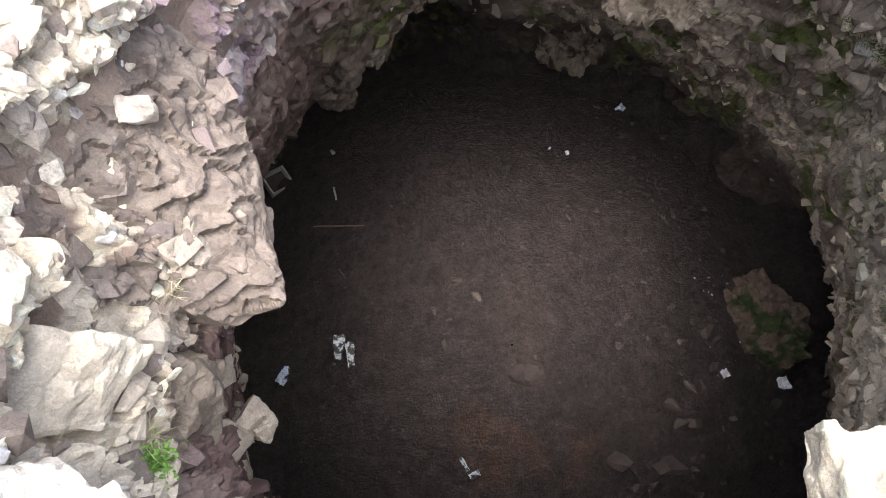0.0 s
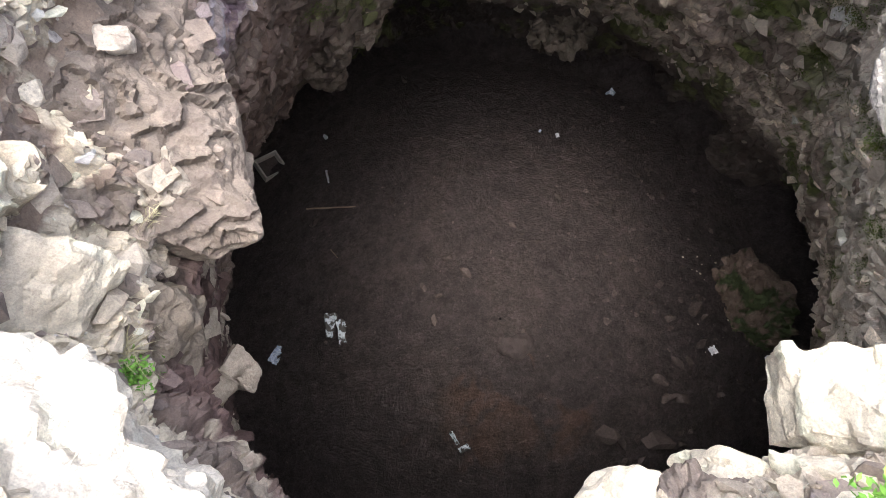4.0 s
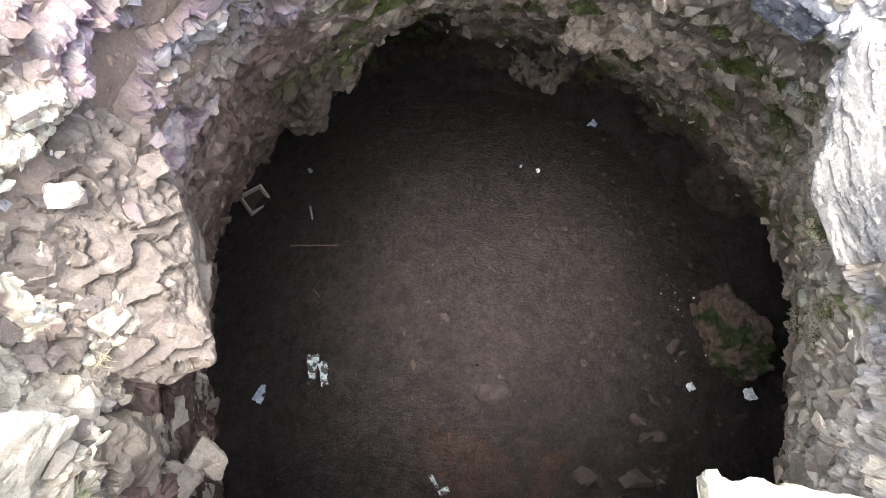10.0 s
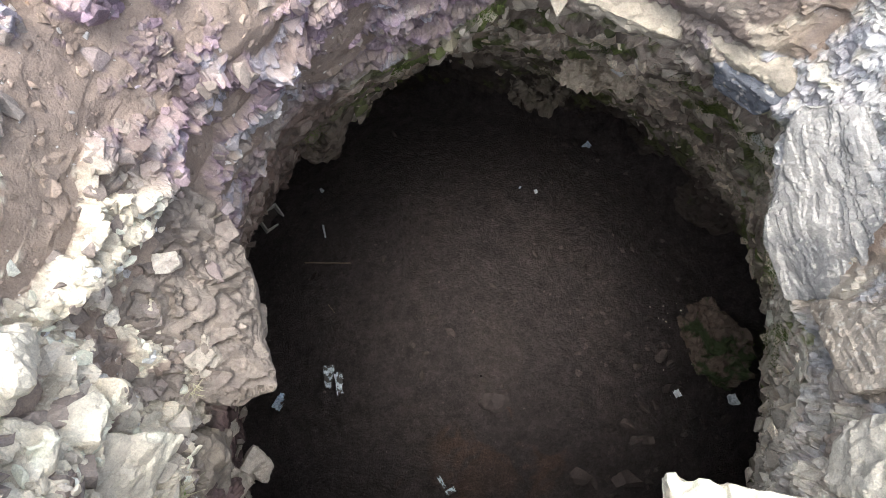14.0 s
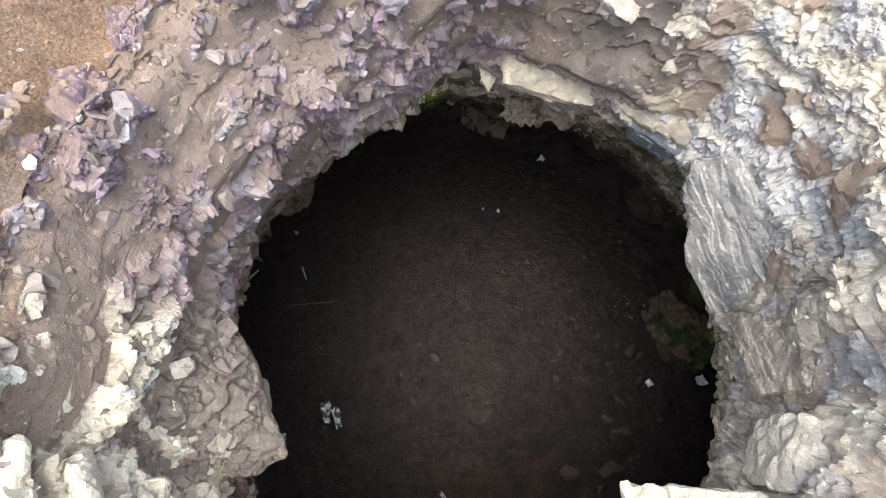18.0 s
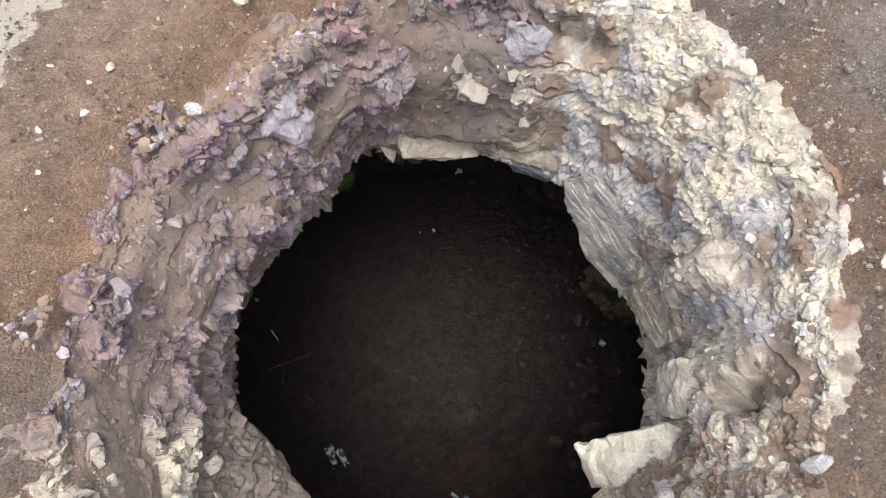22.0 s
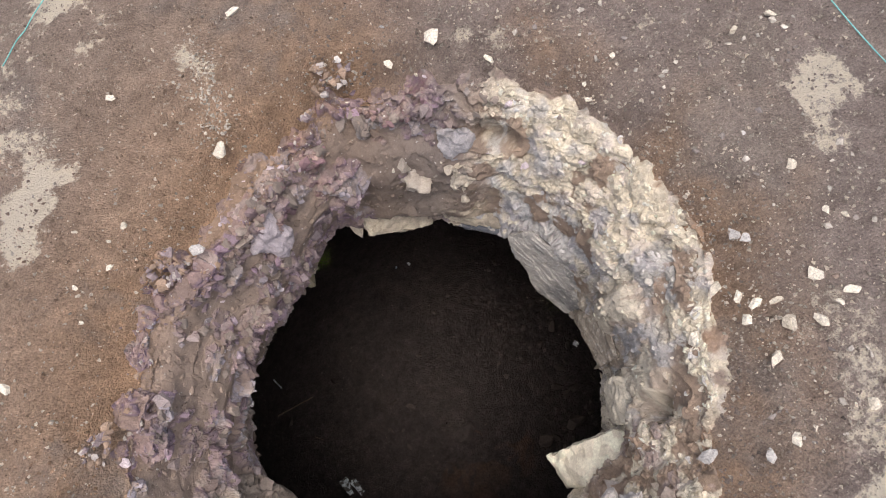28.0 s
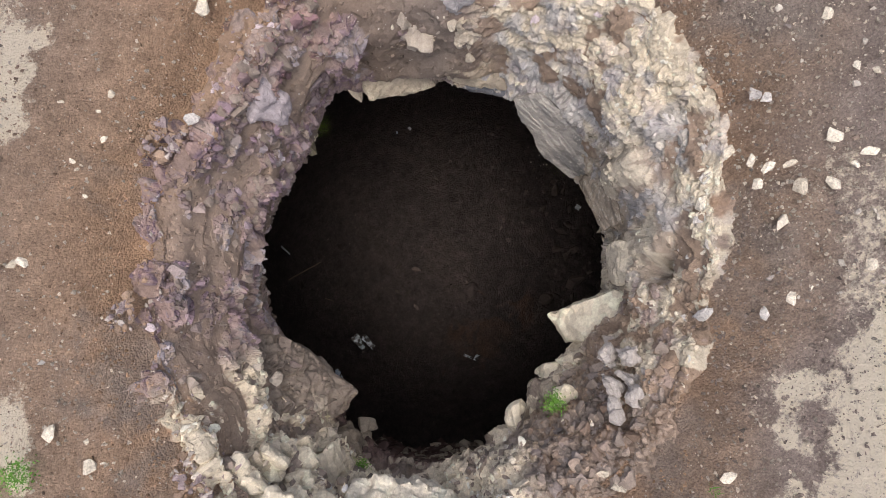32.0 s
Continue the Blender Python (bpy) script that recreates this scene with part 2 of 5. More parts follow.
R_LIP = [2.95, 2.87, 2.98, 2.95, 2.98, 3.05, 3.45, 3.28, 3.2, 3.38, 3.5, 3.45, 3.25, 3.4, 3.88, 3.85, 3.5, 3.0, 2.75, 2.75, 2.85, 3.05, 3.15, 3.1]
Z_LIP = [-4.5, -4.0, -3.3, -3.3, -3.3, -3.2, -3.3, -3.7, -3.9, -4.0, -4.0, -4.0, -3.7, -3.7, -4.2, -3.6, -3.0, -2.8, -3.3, -3.4, -3.4, -4.0, -4.5, -4.4]
R_WALL = [4.38, 4.85, 5.45, 5.6, 5.35, 5.4, 5.4, 5.1, 4.95, 4.85, 4.8, 4.7, 4.6, 4.6, 4.8, 5.0, 5.0, 5.0, 5.0, 5.0, 4.8, 4.5, 4.3, 4.25]
R_BASE = [8.4, 8.2, 8.15, 8.2, 8.5, 8.8, 9.3, 10.4, 9.6, 9.0, 8.6, 8.2, 7.6, 7.2, 6.8, 6.8, 6.8, 6.8, 7.0, 7.2, 7.4, 7.8, 8.2, 8.5]

R_LOW = [6.2, 6.6, 7.1, 7.15, 7.25, 7.4, 7.7, 8.5, 6.4, 6.35, 6.2, 6.2, 6.0, 5.9, 5.8, 5.8, 5.8, 5.8, 5.9, 6.0, 6.0, 6.0, 6.1, 6.2]


def ring(table, ang):
    """A ring's value at the angles ang (radians), eased between its spokes."""
    u = (np.degrees(ang) % 360) / (360 / len(table))
    i = np.floor(u).astype(int)
    f = u - i
    f = f * f * (3 - 2 * f) * 0.6 + f * 0.4
    t = np.array(table)
    return t[i % len(t)] * (1 - f) + t[(i + 1) % len(t)] * f


def ground_height(x, y):
    """The slope on which the pit lies, sinking a little towards its rim."""
    x, y = np.asarray(x, float), np.asarray(y, float)
    d = np.hypot(x - CX, y - CY)
    lean = 0.07 * (x - 4) - 0.025 * (y - 2)
    far = np.clip((d - 12) / 60, 0, 1)
    rim = ring(R_OUT, np.arctan2(y - CY, x - CX))
    return lean * (1 - far) - 0.22 * np.exp(-np.clip(d - rim, 0, 50) / 0.7)


def rim_radius(ang):
    """The ragged line along which the soil breaks off."""
    jag = np.stack((np.cos(ang) * 3, np.sin(ang) * 3, ang * 0), 1)
    return ring(R_OUT, ang) + 0.17 * fbm(jag, 0.8, 5, 5)


def floor_height(x, y):
    """The cone of fallen earth under the opening."""
    x, y = np.asarray(x, float), np.asarray(y, float)
    d = np.hypot(x - 1.3, y - 1.2)
    steep = 0.58 - 0.08 * np.cos(np.arctan2(y - 1.2, x - 1.3) - radians(40))
    p = np.stack((x, y, np.zeros_like(x)), -1).reshape(-1, 3)
    lumps = (0.10 * fbm(p, 1.6, 4, 3) + 0.025 * fbm(p, 0.25, 3, 8)).reshape(x.shape)
    return -10.0 - steep * (np.sqrt(d * d + 0.64) - 0.8) + lumps


def mesh_object(name, verts, faces, material, smooth=False, tone=None):
    me = bpy.data.meshes.new(name)
    me.from_pydata(verts, [], faces)
    me.materials.append(material)
    if tone is not None:
        a = me.attributes.new("tone", "FLOAT_COLOR", "POINT")
        a.data.foreach_set("color", (tone if tone.shape[1] == 4 else np.concatenate((tone, np.zeros((len(tone), 1))), 1)).astype(np.float32).ravel())
    if smooth:
        me.polygons.foreach_set("use_smooth", np.ones(len(faces), bool))
    me.update()
    return new(name, me)


def grid_faces(rows, cols):
    """Quads of a sheet that closes on itself along its columns."""
    i, j = np.meshgrid(np.arange(rows - 1), np.arange(cols), indexing="ij")
    k = (j + 1) % cols
    return np.stack((i * cols + j, i * cols + k, (i + 1) * cols + k, (i + 1) * cols + j), -1).reshape(-1, 4).tolist()


def blend(a, b, w):
    w = np.clip(w, 0, 1)[:, None]
    return a * (1 - w) + np.asarray(b) * w


def step(x, lo, hi):
    f = np.clip((x - lo) / (hi - lo), 0, 1)
    return f * f * (3 - 2 * f)


def arc(deg, middle, half, soft):
    """1 within half degrees of middle, fading over soft degrees."""
    d = np.abs((deg - middle + 180) % 360 - 180)
    return 1 - step(d, half, half + soft)


EARTH, CREAMY, VIOLET, ASH = np.array([0.262, 0.222, 0.195]), np.array([0.78, 0.71, 0.57]), np.array([0.345, 0.252, 0.315]), np.array([0.45, 0.46, 0.485])
DAMP, MOSSY, TANNED = np.array([0.28, 0.235, 0.195]), np.array([0.17, 0.21, 0.06]), np.array([0.75, 0.67, 0.55])


def pit_wall():
    cols, upper, lower = 1300, 240, 270
    ang = np.linspace(0, 2 * math.pi, cols, endpoint=False)
    jag = np.stack((np.cos(ang) * 3, np.sin(ang) * 3, ang * 0), 1)
    ro = rim_radius(ang)
    rl = ring(R_LIP, ang) + 0.05 * fbm(jag, 0.4, 4, 9)
    rm, zm, zl = ring(R_MID, ang), ring(Z_MID, ang), ring(Z_LIP, ang)
    zo = ground_height(CX + ro * np.cos(ang), CY + ro * np.sin(ang))
    rw, rd, rb = ring(R_WALL, ang), ring(R_LOW, ang) + 0.35 * fbm(jag, 0.9, 4, 19), ring(R_BASE, ang) + 0.5 * fbm(jag, 0.8, 4, 18)
    zb = floor_height(CX + rb * np.cos(ang), CY + rb * np.sin(ang)) - 0.8
    knots_r = np.stack((ro + 0.9, ro + 0.4, ro - 0.05, ro * 0.6 + rm * 0.4, rm, rl, rl + 0.15, rw, rd, rb, rb - 0.15))
    knots_z = np.stack((zo - 0.5, zo - 0.2, zo - 0.22, zo * 0.62 + zm * 0.38, zm, zl, zl - 0.3, zl * 0 - 7.0, zl * 0 - 10.5, zb + 2.2, zb))
    at = np.concatenate((np.linspace(0, 5, upper, endpoint=False), np.linspace(5, 10, lower)))
    i = np.minimum(np.floor(at).astype(int), 9)
    f = (at - i)[:, None]
    r = knots_r[i] * (1 - f) + knots_r[i + 1] * f
    z = knots_z[i] * (1 - f) + knots_z[i + 1] * f
    for turn in range(4):
        r[1:-1] = (r[:-2] + 2 * r[1:-1] + r[2:]) / 4
        z[1:-1] = (z[:-2] + 2 * z[1:-1] + z[2:]) / 4
    x, y = CX + r * np.cos(ang), CY + r * np.sin(ang)
    base = np.stack((x, y, z), -1)
    p, n = base.reshape(-1, 3), sheet_normals(base)
    warp = np.stack([0.15 * fbm(p, 0.6, 3, 60 + q) for q in range(3)], 1)
    big, rand_big, edge_big = facets(p + warp, 0.95, 11, 0.8, 0.7, 30)
    med, rand_med, edge_med = facets(p + warp, 0.42, 12, 0.8, 0.6, 30)
    small, rand_small, edge_small = facets(p + warp * 0.6, 0.17, 13, 0.9, 0.6, 24)
    tiny, rand_tiny, edge_tiny = facets(p + warp * 0.6, 0.075, 14, 1.1, 0.8, 26)
    row = np.repeat(at, cols)
    hold = step(row + 0.3 * fbm(p, 0.5, 3, 24), 0.3, 1.1)
    bare = step(row + 0.8 * fbm(p, 0.6, 4, 22), 0.5, 1.4)
    lip = 1 - 0.5 * np.exp(-((row - 5) / 0.5) ** 2)
    calm = 0.55 + 0.45 * step(fbm(p, 0.8, 3, 23), -0.3, 0.3)
    u = -p[:, 2] / 0.42 + 0.9 * fbm(p, 1.1, 3, 25) + 0.4 * fbm(p, 0.35, 3, 28)
    saw = u - np.floor(u)
    shelf = np.where(saw < 0.88, saw / 0.88, (1 - saw) / 0.12) - 0.5
    u = -p[:, 2] / 0.95 + 0.9 * fbm(p, 1.6, 3, 26) + 0.3 * fbm(p, 0.4, 3, 29)
    saw = u - np.floor(u)
    deep_shelf = np.where(saw < 0.85, saw / 0.85, (1 - saw) / 0.15) - 0.5
    side = np.degrees(np.arctan2(p[:, 1] - CY, p[:, 0] - CX)) % 360
    plain = 1 - 0.75 * arc(side, 55, 20, 8) * step(row, 3.6, 4.0) * (1 - step(row, 4.8, 5.0))
    below = step(row, 5.4, 6.2)
    flare = arc(np.degrees(np.arctan2(p[:, 1] - CY, p[:, 0] - CX)) % 360, 30, 75, 30)
    ledge = (1 - 0.7 * arc(side, 135, 65, 20)) * (0.05 + 0.13 * step(fbm(p, 1.0, 2, 27), -0.2, 0.4)) * shelf * lip * (1 - below) + (0.08 + 0.12 * flare) * deep_shelf * below
    quiet = (0.35 + 0.65 * plain) * (1 - 0.7 * step(row, 5.1, 5.6))
    east_side, west_side = arc(side, 348, 50, 20), arc(side, 160, 80, 25)
    chunk = 1 - 0.45 * east_side * (1 - below)
    stone = ledge * hold * plain + quiet * ((0.28 * big + 0.2 * med) * lip * chunk + 0.065 * small + 0.03 * tiny) * (0.12 + 0.88 * hold) + 0.015 * fbm(p, 0.25, 3, 21)
    stone -= (0.045 * np.exp(-edge_med / 0.05) + 0.06 * np.exp(-edge_big / 0.035)) * hold
    crust = np.maximum(arc(side, 352, 44, 16), arc(side, 262, 20, 14)) * (1 - below) * (1 - arc(side, 336, 13, 6) * step(row, 3.6, 4.2))
    puff = 0.3 * fbm(p, 1.0, 3, 33) * 0.5 + 0.1 * billows(p + warp, 0.55, 5, 34) + 0.03 * tiny + 0.02 * small - 0.05 * np.exp(-edge_big / 0.03)
    stone = stone * (1 - 0.85 * crust * hold) + puff * crust * hold
    # fine earth fills the hollows between the stones
    fill = -0.01 + 0.09 * fbm(p, 0.75, 3, 47) - 0.005 * west_side + 0.05 * east_side - 0.06 * arc(side, 212, 24, 8) + 0.16 * arc(side, 60, 13, 7) * step(row, 3.2, 3.6)
    stone = stone * (1 - west_side * (1 - bare)) * (1 - 0.55 * east_side * (1 - step(row, 2.3, 3.0)))
    fill = fill * (0.15 + 0.85 * hold) - 0.1 * (1 - step(row, 1.4, 2.6)) + 0.08 * hold * arc(side, 285, 25, 12) - 0.5 * step(row, 4.7, 5.0)
    slab = arc(side, 336, 17, 8) * step(row, 3.5, 4.0) * (1 - step(row, 4.75, 5.0))
    fill += 0.1 * slab - 0.15 * east_side * (1 - step(row, 2.2, 2.8)) * hold
    fill = fill * (1 - crust) + crust * (-0.085 + 0.11 * fbm(p, 0.6, 3, 35)) * hold
    fill += 0.55 * ledge * hold + 0.006 * fbm(p, 0.1, 3, 48)
    fill += (1 - crust) * east_side * hold * (1 - 0.6 * slab) * (0.034 * small + 0.028 * tiny - 0.05 * np.exp(-edge_big / 0.02) - 0.022 * np.exp(-edge_med / 0.03) - 0.012 * np.exp(-edge_small / 0.06))
    for hole_deg, hole_z, hole_wide, hole_high, hole_deep in ((42, -1.0, 5.0, 0.12, 0.35), (318, -1.3, 3.0, 0.2, 0.3)):
        hole = hole_deep * np.exp(-((side - hole_deg) / hole_wide) ** 4 - ((p[:, 2] - hole_z) / hole_high) ** 4)
        stone, fill = stone - hole, fill - hole
    dusted = step(fill - stone, -0.012, 0.03)
    h = fill + 0.012 * np.logaddexp(0, (stone - fill) / 0.012)
    tan = step(rand_med + 0.25 * fbm(p, 0.35, 4, 37) + 0.15 * arc(side, 10, 50, 40), 0.6, 0.68)
    v = p + n * h[:, None]
    v[:, 2] += 0.05 * med * hold * lip
    true = sheet_normals(v.reshape(base.shape))
    # colours of the stone by side, depth and grain
    deg = np.degrees(np.arctan2(p[:, 1] - CY, p[:, 0] - CX)) % 360
    dz = p[:, 2] - np.tile(zo, len(at))
    blot, blot2 = fbm(p, 0.9, 4, 31), fbm(p, 0.35, 4, 37)
    tone = np.tile(EARTH * 1.05, (len(p), 1))
    violet = arc(deg, 105, 60, 25) * step(blot + 0.8 * (1 - np.abs(dz + 1.4) / 2.6) + 0.3 * blot2, -0.3, 0.4)
    tone = blend(tone, VIOLET, violet * (0.5 + 0.45 * step(rand_med + 0.3 * blot2, 0.35, 0.6)))
    tone = blend(tone, (0.3, 0.17, 0.16), arc(deg, 60, 35, 20) * step(blot2 + dz * 0.8 + 0.5, 0.0, 0.5) * 0.6)
    tone = blend(tone, ASH, step(rand_med + 0.3 * blot2, 0.75, 0.85) * arc(deg, 100, 85, 20) * 0.6)
    east = arc(deg, 348, 52, 14) * step(blot + 0.35 * blot2 + 0.2 * (rand_med - 0.5) + 2.1 + 0.6 * dz, 0.0, 0.4)
    west = arc(deg, 214, 36, 9) * step(blot + 0.5 * blot2 + 0.5 * (rand_med - 0.5) + 1.75 + 0.55 * dz, 0.1, 0.3)
    south = arc(deg, 272, 34, 14) * step(blot2 + 0.2 * blot + rand_med - 0.4, 0.0, 0.2)
    tone = blend(tone, (0.58, 0.54, 0.46), arc(deg, 348, 52, 14) * 0.85)
    tone = blend(tone, CREAMY, np.maximum(np.maximum(east, west), south))
    tone = blend(tone, ASH * 1.25, arc(deg, 8, 36, 15) * step(blot2 - 0.6 * dz - 0.6, 0.0, 0.6) * 0.7)
    bluish = step(fbm(p, 0.7, 4, 36) - 0.2 * dz, 0.55, 0.85)
    tone = blend(tone, (0.5, 0.515, 0.54), bluish * arc(deg, 5, 40, 12) * (1 - below) * 0.6)
    streak = fbm(p * (1.0, 1.0, 0.12), 0.16, 3, 45)
    tone = blend(tone, (0.62, 0.565, 0.46), arc(deg, 335, 26, 10) * step(-dz, 1.9, 2.5) * step(streak, -0.5, 0.5))
    tone = blend(tone, CREAMY * 0.9, arc(deg, 44, 10, 6) * step(-dz, 1.6, 2.0) * step(fbm(p, 0.45, 4, 38), 0.0, 0.12))
    plate = arc(deg, 60, 15, 5) * step(-dz, 1.3, 1.7)
    tone = blend(tone, EARTH * 1.1, plate * step(rand_med + 0.2 * blot2, 0.2, 0.35))
    tone = blend(tone, (0.3, 0.215, 0.16), arc(deg, 287, 24, 10) * step(dz + 0.3 * blot, -2.6, -2.0) * step(rand_med + 0.3 * blot2, 0.15, 0.3) * 0.9)
    lilac = step(fbm(p, 0.28, 4, 49) + 0.4 * (rand_small - 0.5), 0.2, 0.5)
    tone = blend(tone, (0.47, 0.42, 0.48), lilac * east_side * 0.3)
    upward = step(true[:, 2] + 0.2 * blot2, 0.35, 0.6) * (0.6 - 0.5 * np.maximum(east, west))
    soil = blend((EARTH + west_side[:, None] * (0.055, 0.028, 0.008)) * (1.2 - 0.13 * west_side - 0.3 * arc(deg, 58, 20, 10) * step(row, 3.0, 3.5))[:, None], (0.335, 0.24, 0.172), west_side * (1 - step(row + 0.5 * blot, 2.0, 3.2)))
    soil = blend(soil, (0.34, 0.25, 0.185), east_side * 0.8)
    dusted = dusted * (1 - step(row, 4.7, 5.0))
    pocket = 1 - east_side * (1 - crust) * (1 - step(blot2 + 0.5 * fbm(p, 0.5, 3, 50), 0.1, 0.2))
    dusted = dusted * pocket
    crest = 1 - step(row + 0.7 * blot2 + 0.5 * blot, 1.0, 1.4)
    soil = blend(soil, soil_tone(p, deg, np.zeros(len(p)))[0], crest)
    dusted = np.maximum(dusted, crest)
    tone = blend(tone, soil, np.maximum(upward, dusted * 0.96))
    vein = fbm(p * (1.0, 1.0, 0.35) + 0.2 * blot[:, None], 0.3, 4, 46)
    face = blend(np.tile((0.42, 0.36, 0.3), (len(p), 1)), (0.45, 0.455, 0.47), step(vein, 0.2, 0.4) * 0.8)
    face = blend(face, (0.66, 0.6, 0.49), step(-vein, 0.05, 0.2))
    tone = blend(tone, face, slab * 0.9)
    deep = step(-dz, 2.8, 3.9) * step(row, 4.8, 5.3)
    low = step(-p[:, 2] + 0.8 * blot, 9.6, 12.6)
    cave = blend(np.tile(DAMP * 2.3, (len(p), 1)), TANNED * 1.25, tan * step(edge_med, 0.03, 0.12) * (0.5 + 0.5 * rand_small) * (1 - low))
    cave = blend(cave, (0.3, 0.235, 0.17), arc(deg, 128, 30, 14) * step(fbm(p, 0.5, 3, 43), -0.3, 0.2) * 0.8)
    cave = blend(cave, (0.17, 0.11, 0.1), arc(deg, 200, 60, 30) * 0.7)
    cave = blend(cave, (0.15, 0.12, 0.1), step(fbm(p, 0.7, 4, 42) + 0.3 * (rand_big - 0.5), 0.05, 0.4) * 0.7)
    # foot of the wall: dark earth colour, with the dimness down there painted in too
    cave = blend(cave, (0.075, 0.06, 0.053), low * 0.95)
    cave = blend(cave, MOSSY * (0.55 + 0.7 * rand_small)[:, None], step(fbm(p, 0.8, 4, 41) + 0.5 * blot2, 0.25, 0.55) * arc(deg, 40, 75, 25) * 0.9 * (1 - 0.5 * low))
    cave = blend(cave, np.array([0.74, 0.68, 0.57]) * (0.6 + 0.4 * rand_med)[:, None], arc(deg, 348, 36, 12) * (1 - step(-p[:, 2] + 0.6 * blot, 7.6, 9.0)) * step(edge_med, 0.02, 0.1) * 0.9)
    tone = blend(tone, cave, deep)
    maroon = arc(deg, 212, 24, 9) * step(-dz, 2.5, 3.2)
    tone = blend(tone, np.array([0.15, 0.1, 0.095]) * (0.7 + 0.6 * rand_small)[:, None], maroon * 0.9)
    tone = blend(tone, TANNED * 0.65, maroon * step(rand_med + 0.2 * blot2, 0.72, 0.8))
    tone *= (1 + (0.36 * (rand_small - 0.5) + 0.2 * (rand_med - 0.5)) * (1 - dusted))[:, None]
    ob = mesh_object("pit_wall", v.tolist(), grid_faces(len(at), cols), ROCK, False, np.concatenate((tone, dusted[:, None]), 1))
    tagged(ob, "ragged rock wall of the pit, cream, violet and brown", "rock wall", kind="structure")
    return ob, v.reshape(base.shape), true.reshape(base.shape), ang, at, tone.reshape(base.shape), dusted.reshape(base.shape[:2])


def sheet_normals(base):
    """Normals of a ring-shaped sheet, towards the open air."""
    n = np.cross(np.roll(base, -1, 1) - np.roll(base, 1, 1), np.gradient(base, axis=0))
    n /= np.linalg.norm(n, axis=2, keepdims=True) + 1e-9
    if (n[len(n) // 2, :, 0] * (CX - base[len(n) // 2, :, 0]) + n[len(n) // 2, :, 1] * (CY - base[len(n) // 2, :, 1])).mean() < 0:
        n = -n
    return n.reshape(-1, 3)


def patch(p, x, y, rx, ry, turn, seed):
    """A ragged stain round (x, y)."""
    c, s = math.cos(radians(turn)), math.sin(radians(turn))
    u, w = (p[:, 0] - x) * c + (p[:, 1] - y) * s, -(p[:, 0] - x) * s + (p[:, 1] - y) * c
    d = np.sqrt((u / rx) ** 2 + (w / ry) ** 2)
    return step(1.2 - d + 1.2 * fbm(p, 0.7, 6, seed), -0.1, 1.1)


def soil_tone(p, deg, away):
    """Colour of the bare soil at p, some way from the rim."""
    blot, grit = fbm(p * (1, 1, 0), 2.2, 5, 73), fbm(p * (1, 1, 0), 0.22, 3, 76)
    near = np.clip(away, 0, 9)
    tone = np.tile(np.array([0.31, 0.26, 0.228]), (len(p), 1))
    tone = blend(tone, (0.42, 0.278, 0.18), np.exp(-near / 2.4) * step(blot + 0.3 * grit, -0.9, 0.3) * arc(deg, 142, 98, 25))
    tone = blend(tone, (0.33, 0.22, 0.145), np.exp(-near / 1.1) * step(blot + 0.3 * grit, -1.0, 0.0) * np.maximum(arc(deg, 20, 60, 20), arc(deg, 310, 40, 20)) * 0.9)
    tone *= 1.12
    return blend(tone, (0.325, 0.27, 0.245), arc(deg, 345, 68, 25) * step(blot + near * 0.5, 0.1, 0.9) * 0.9), blot, grit


def ground():
    cols = 760
    ang = np.linspace(0, 2 * math.pi, cols, endpoint=False)
    steps = np.concatenate((np.linspace(-0.1, 7.5, 230), 7.5 * 1.14 ** np.arange(1, 40)))
    ro = rim_radius(ang)
    r = ro[None] + steps[:, None]
    x, y = CX + r * np.cos(ang), CY + r * np.sin(ang)
    z = ground_height(x, y)
    p = np.stack((x, y, z * 0), -1).reshape(-1, 3)
    lumps = 0.05 * fbm(p, 1.3, 4, 71) + 0.018 * fbm(p, 0.16, 3, 72)
    sink = 0.32 * step(-steps, -0.7, 0.1)
    v = np.stack((x, y, z + lumps.reshape(z.shape) - sink[:, None]), -1).reshape(-1, 3)
    deg = np.degrees(np.arctan2(y - CY, x - CX)).reshape(-1) % 360
    away = np.repeat(steps, cols)
    tone, blot, grit = soil_tone(p, deg, away)
    chalk = np.zeros(len(p))
    for a, b, rx, ry, turn, seed, w in PATCHES:
        chalk = np.maximum(chalk, w * patch(p, a, b, rx, ry, turn, seed))
    tone *= (0.92 + 0.12 * grit)[:, None]
    dusting = np.clip(chalk + 0.22 * step(blot + 0.3 * grit, 0.1, 0.7) * arc(deg, 10, 100, 30) + 0.3 * step(fbm(p, 0.9, 4, 77), 0.1, 0.6) * arc(deg, 345, 55, 20) * step(away, 0.8, 1.6), 0, 1)
    ob = mesh_object("ground", v.tolist(), grid_faces(len(steps), cols), SOIL, True, np.concatenate((tone, dusting[:, None]), 1))
    return tagged(ob, "brown volcanic soil with chalky white patches", "ground", kind="structure")


# chalky stains: x, y, half-lengths, turn, seed, strength
PATCHES = [(4.58, -2.12, 0.95, 0.6, 20, 91, 1.0), (3.75, -2.8, 1.2, 0.38, 20, 96, 0.85), (5.6, -0.6, 0.8, 0.35, 60, 92, 0.5), (-1.75, 6.7, 0.65, 0.28, 56, 93, 1.0), (-0.6, 8.75, 1.4, 0.7, 25, 94, 0.95),
           (-1.6, 7.9, 1.0, 0.5, 56, 87, 0.9), (7.5, 2.05, 0.6, 0.45, 70, 95, 0.8), (-4.38, 3.04, 0.7, 0.3, 60, 97, 1.0), (5.4, 4.75, 0.7, 0.25, -40, 98, 0.6),
           (1.25, 7.2, 0.25, 0.55, 30, 99, 0.7), (3.8, -1.3, 0.5, 0.25, 45, 86, 0.3)]


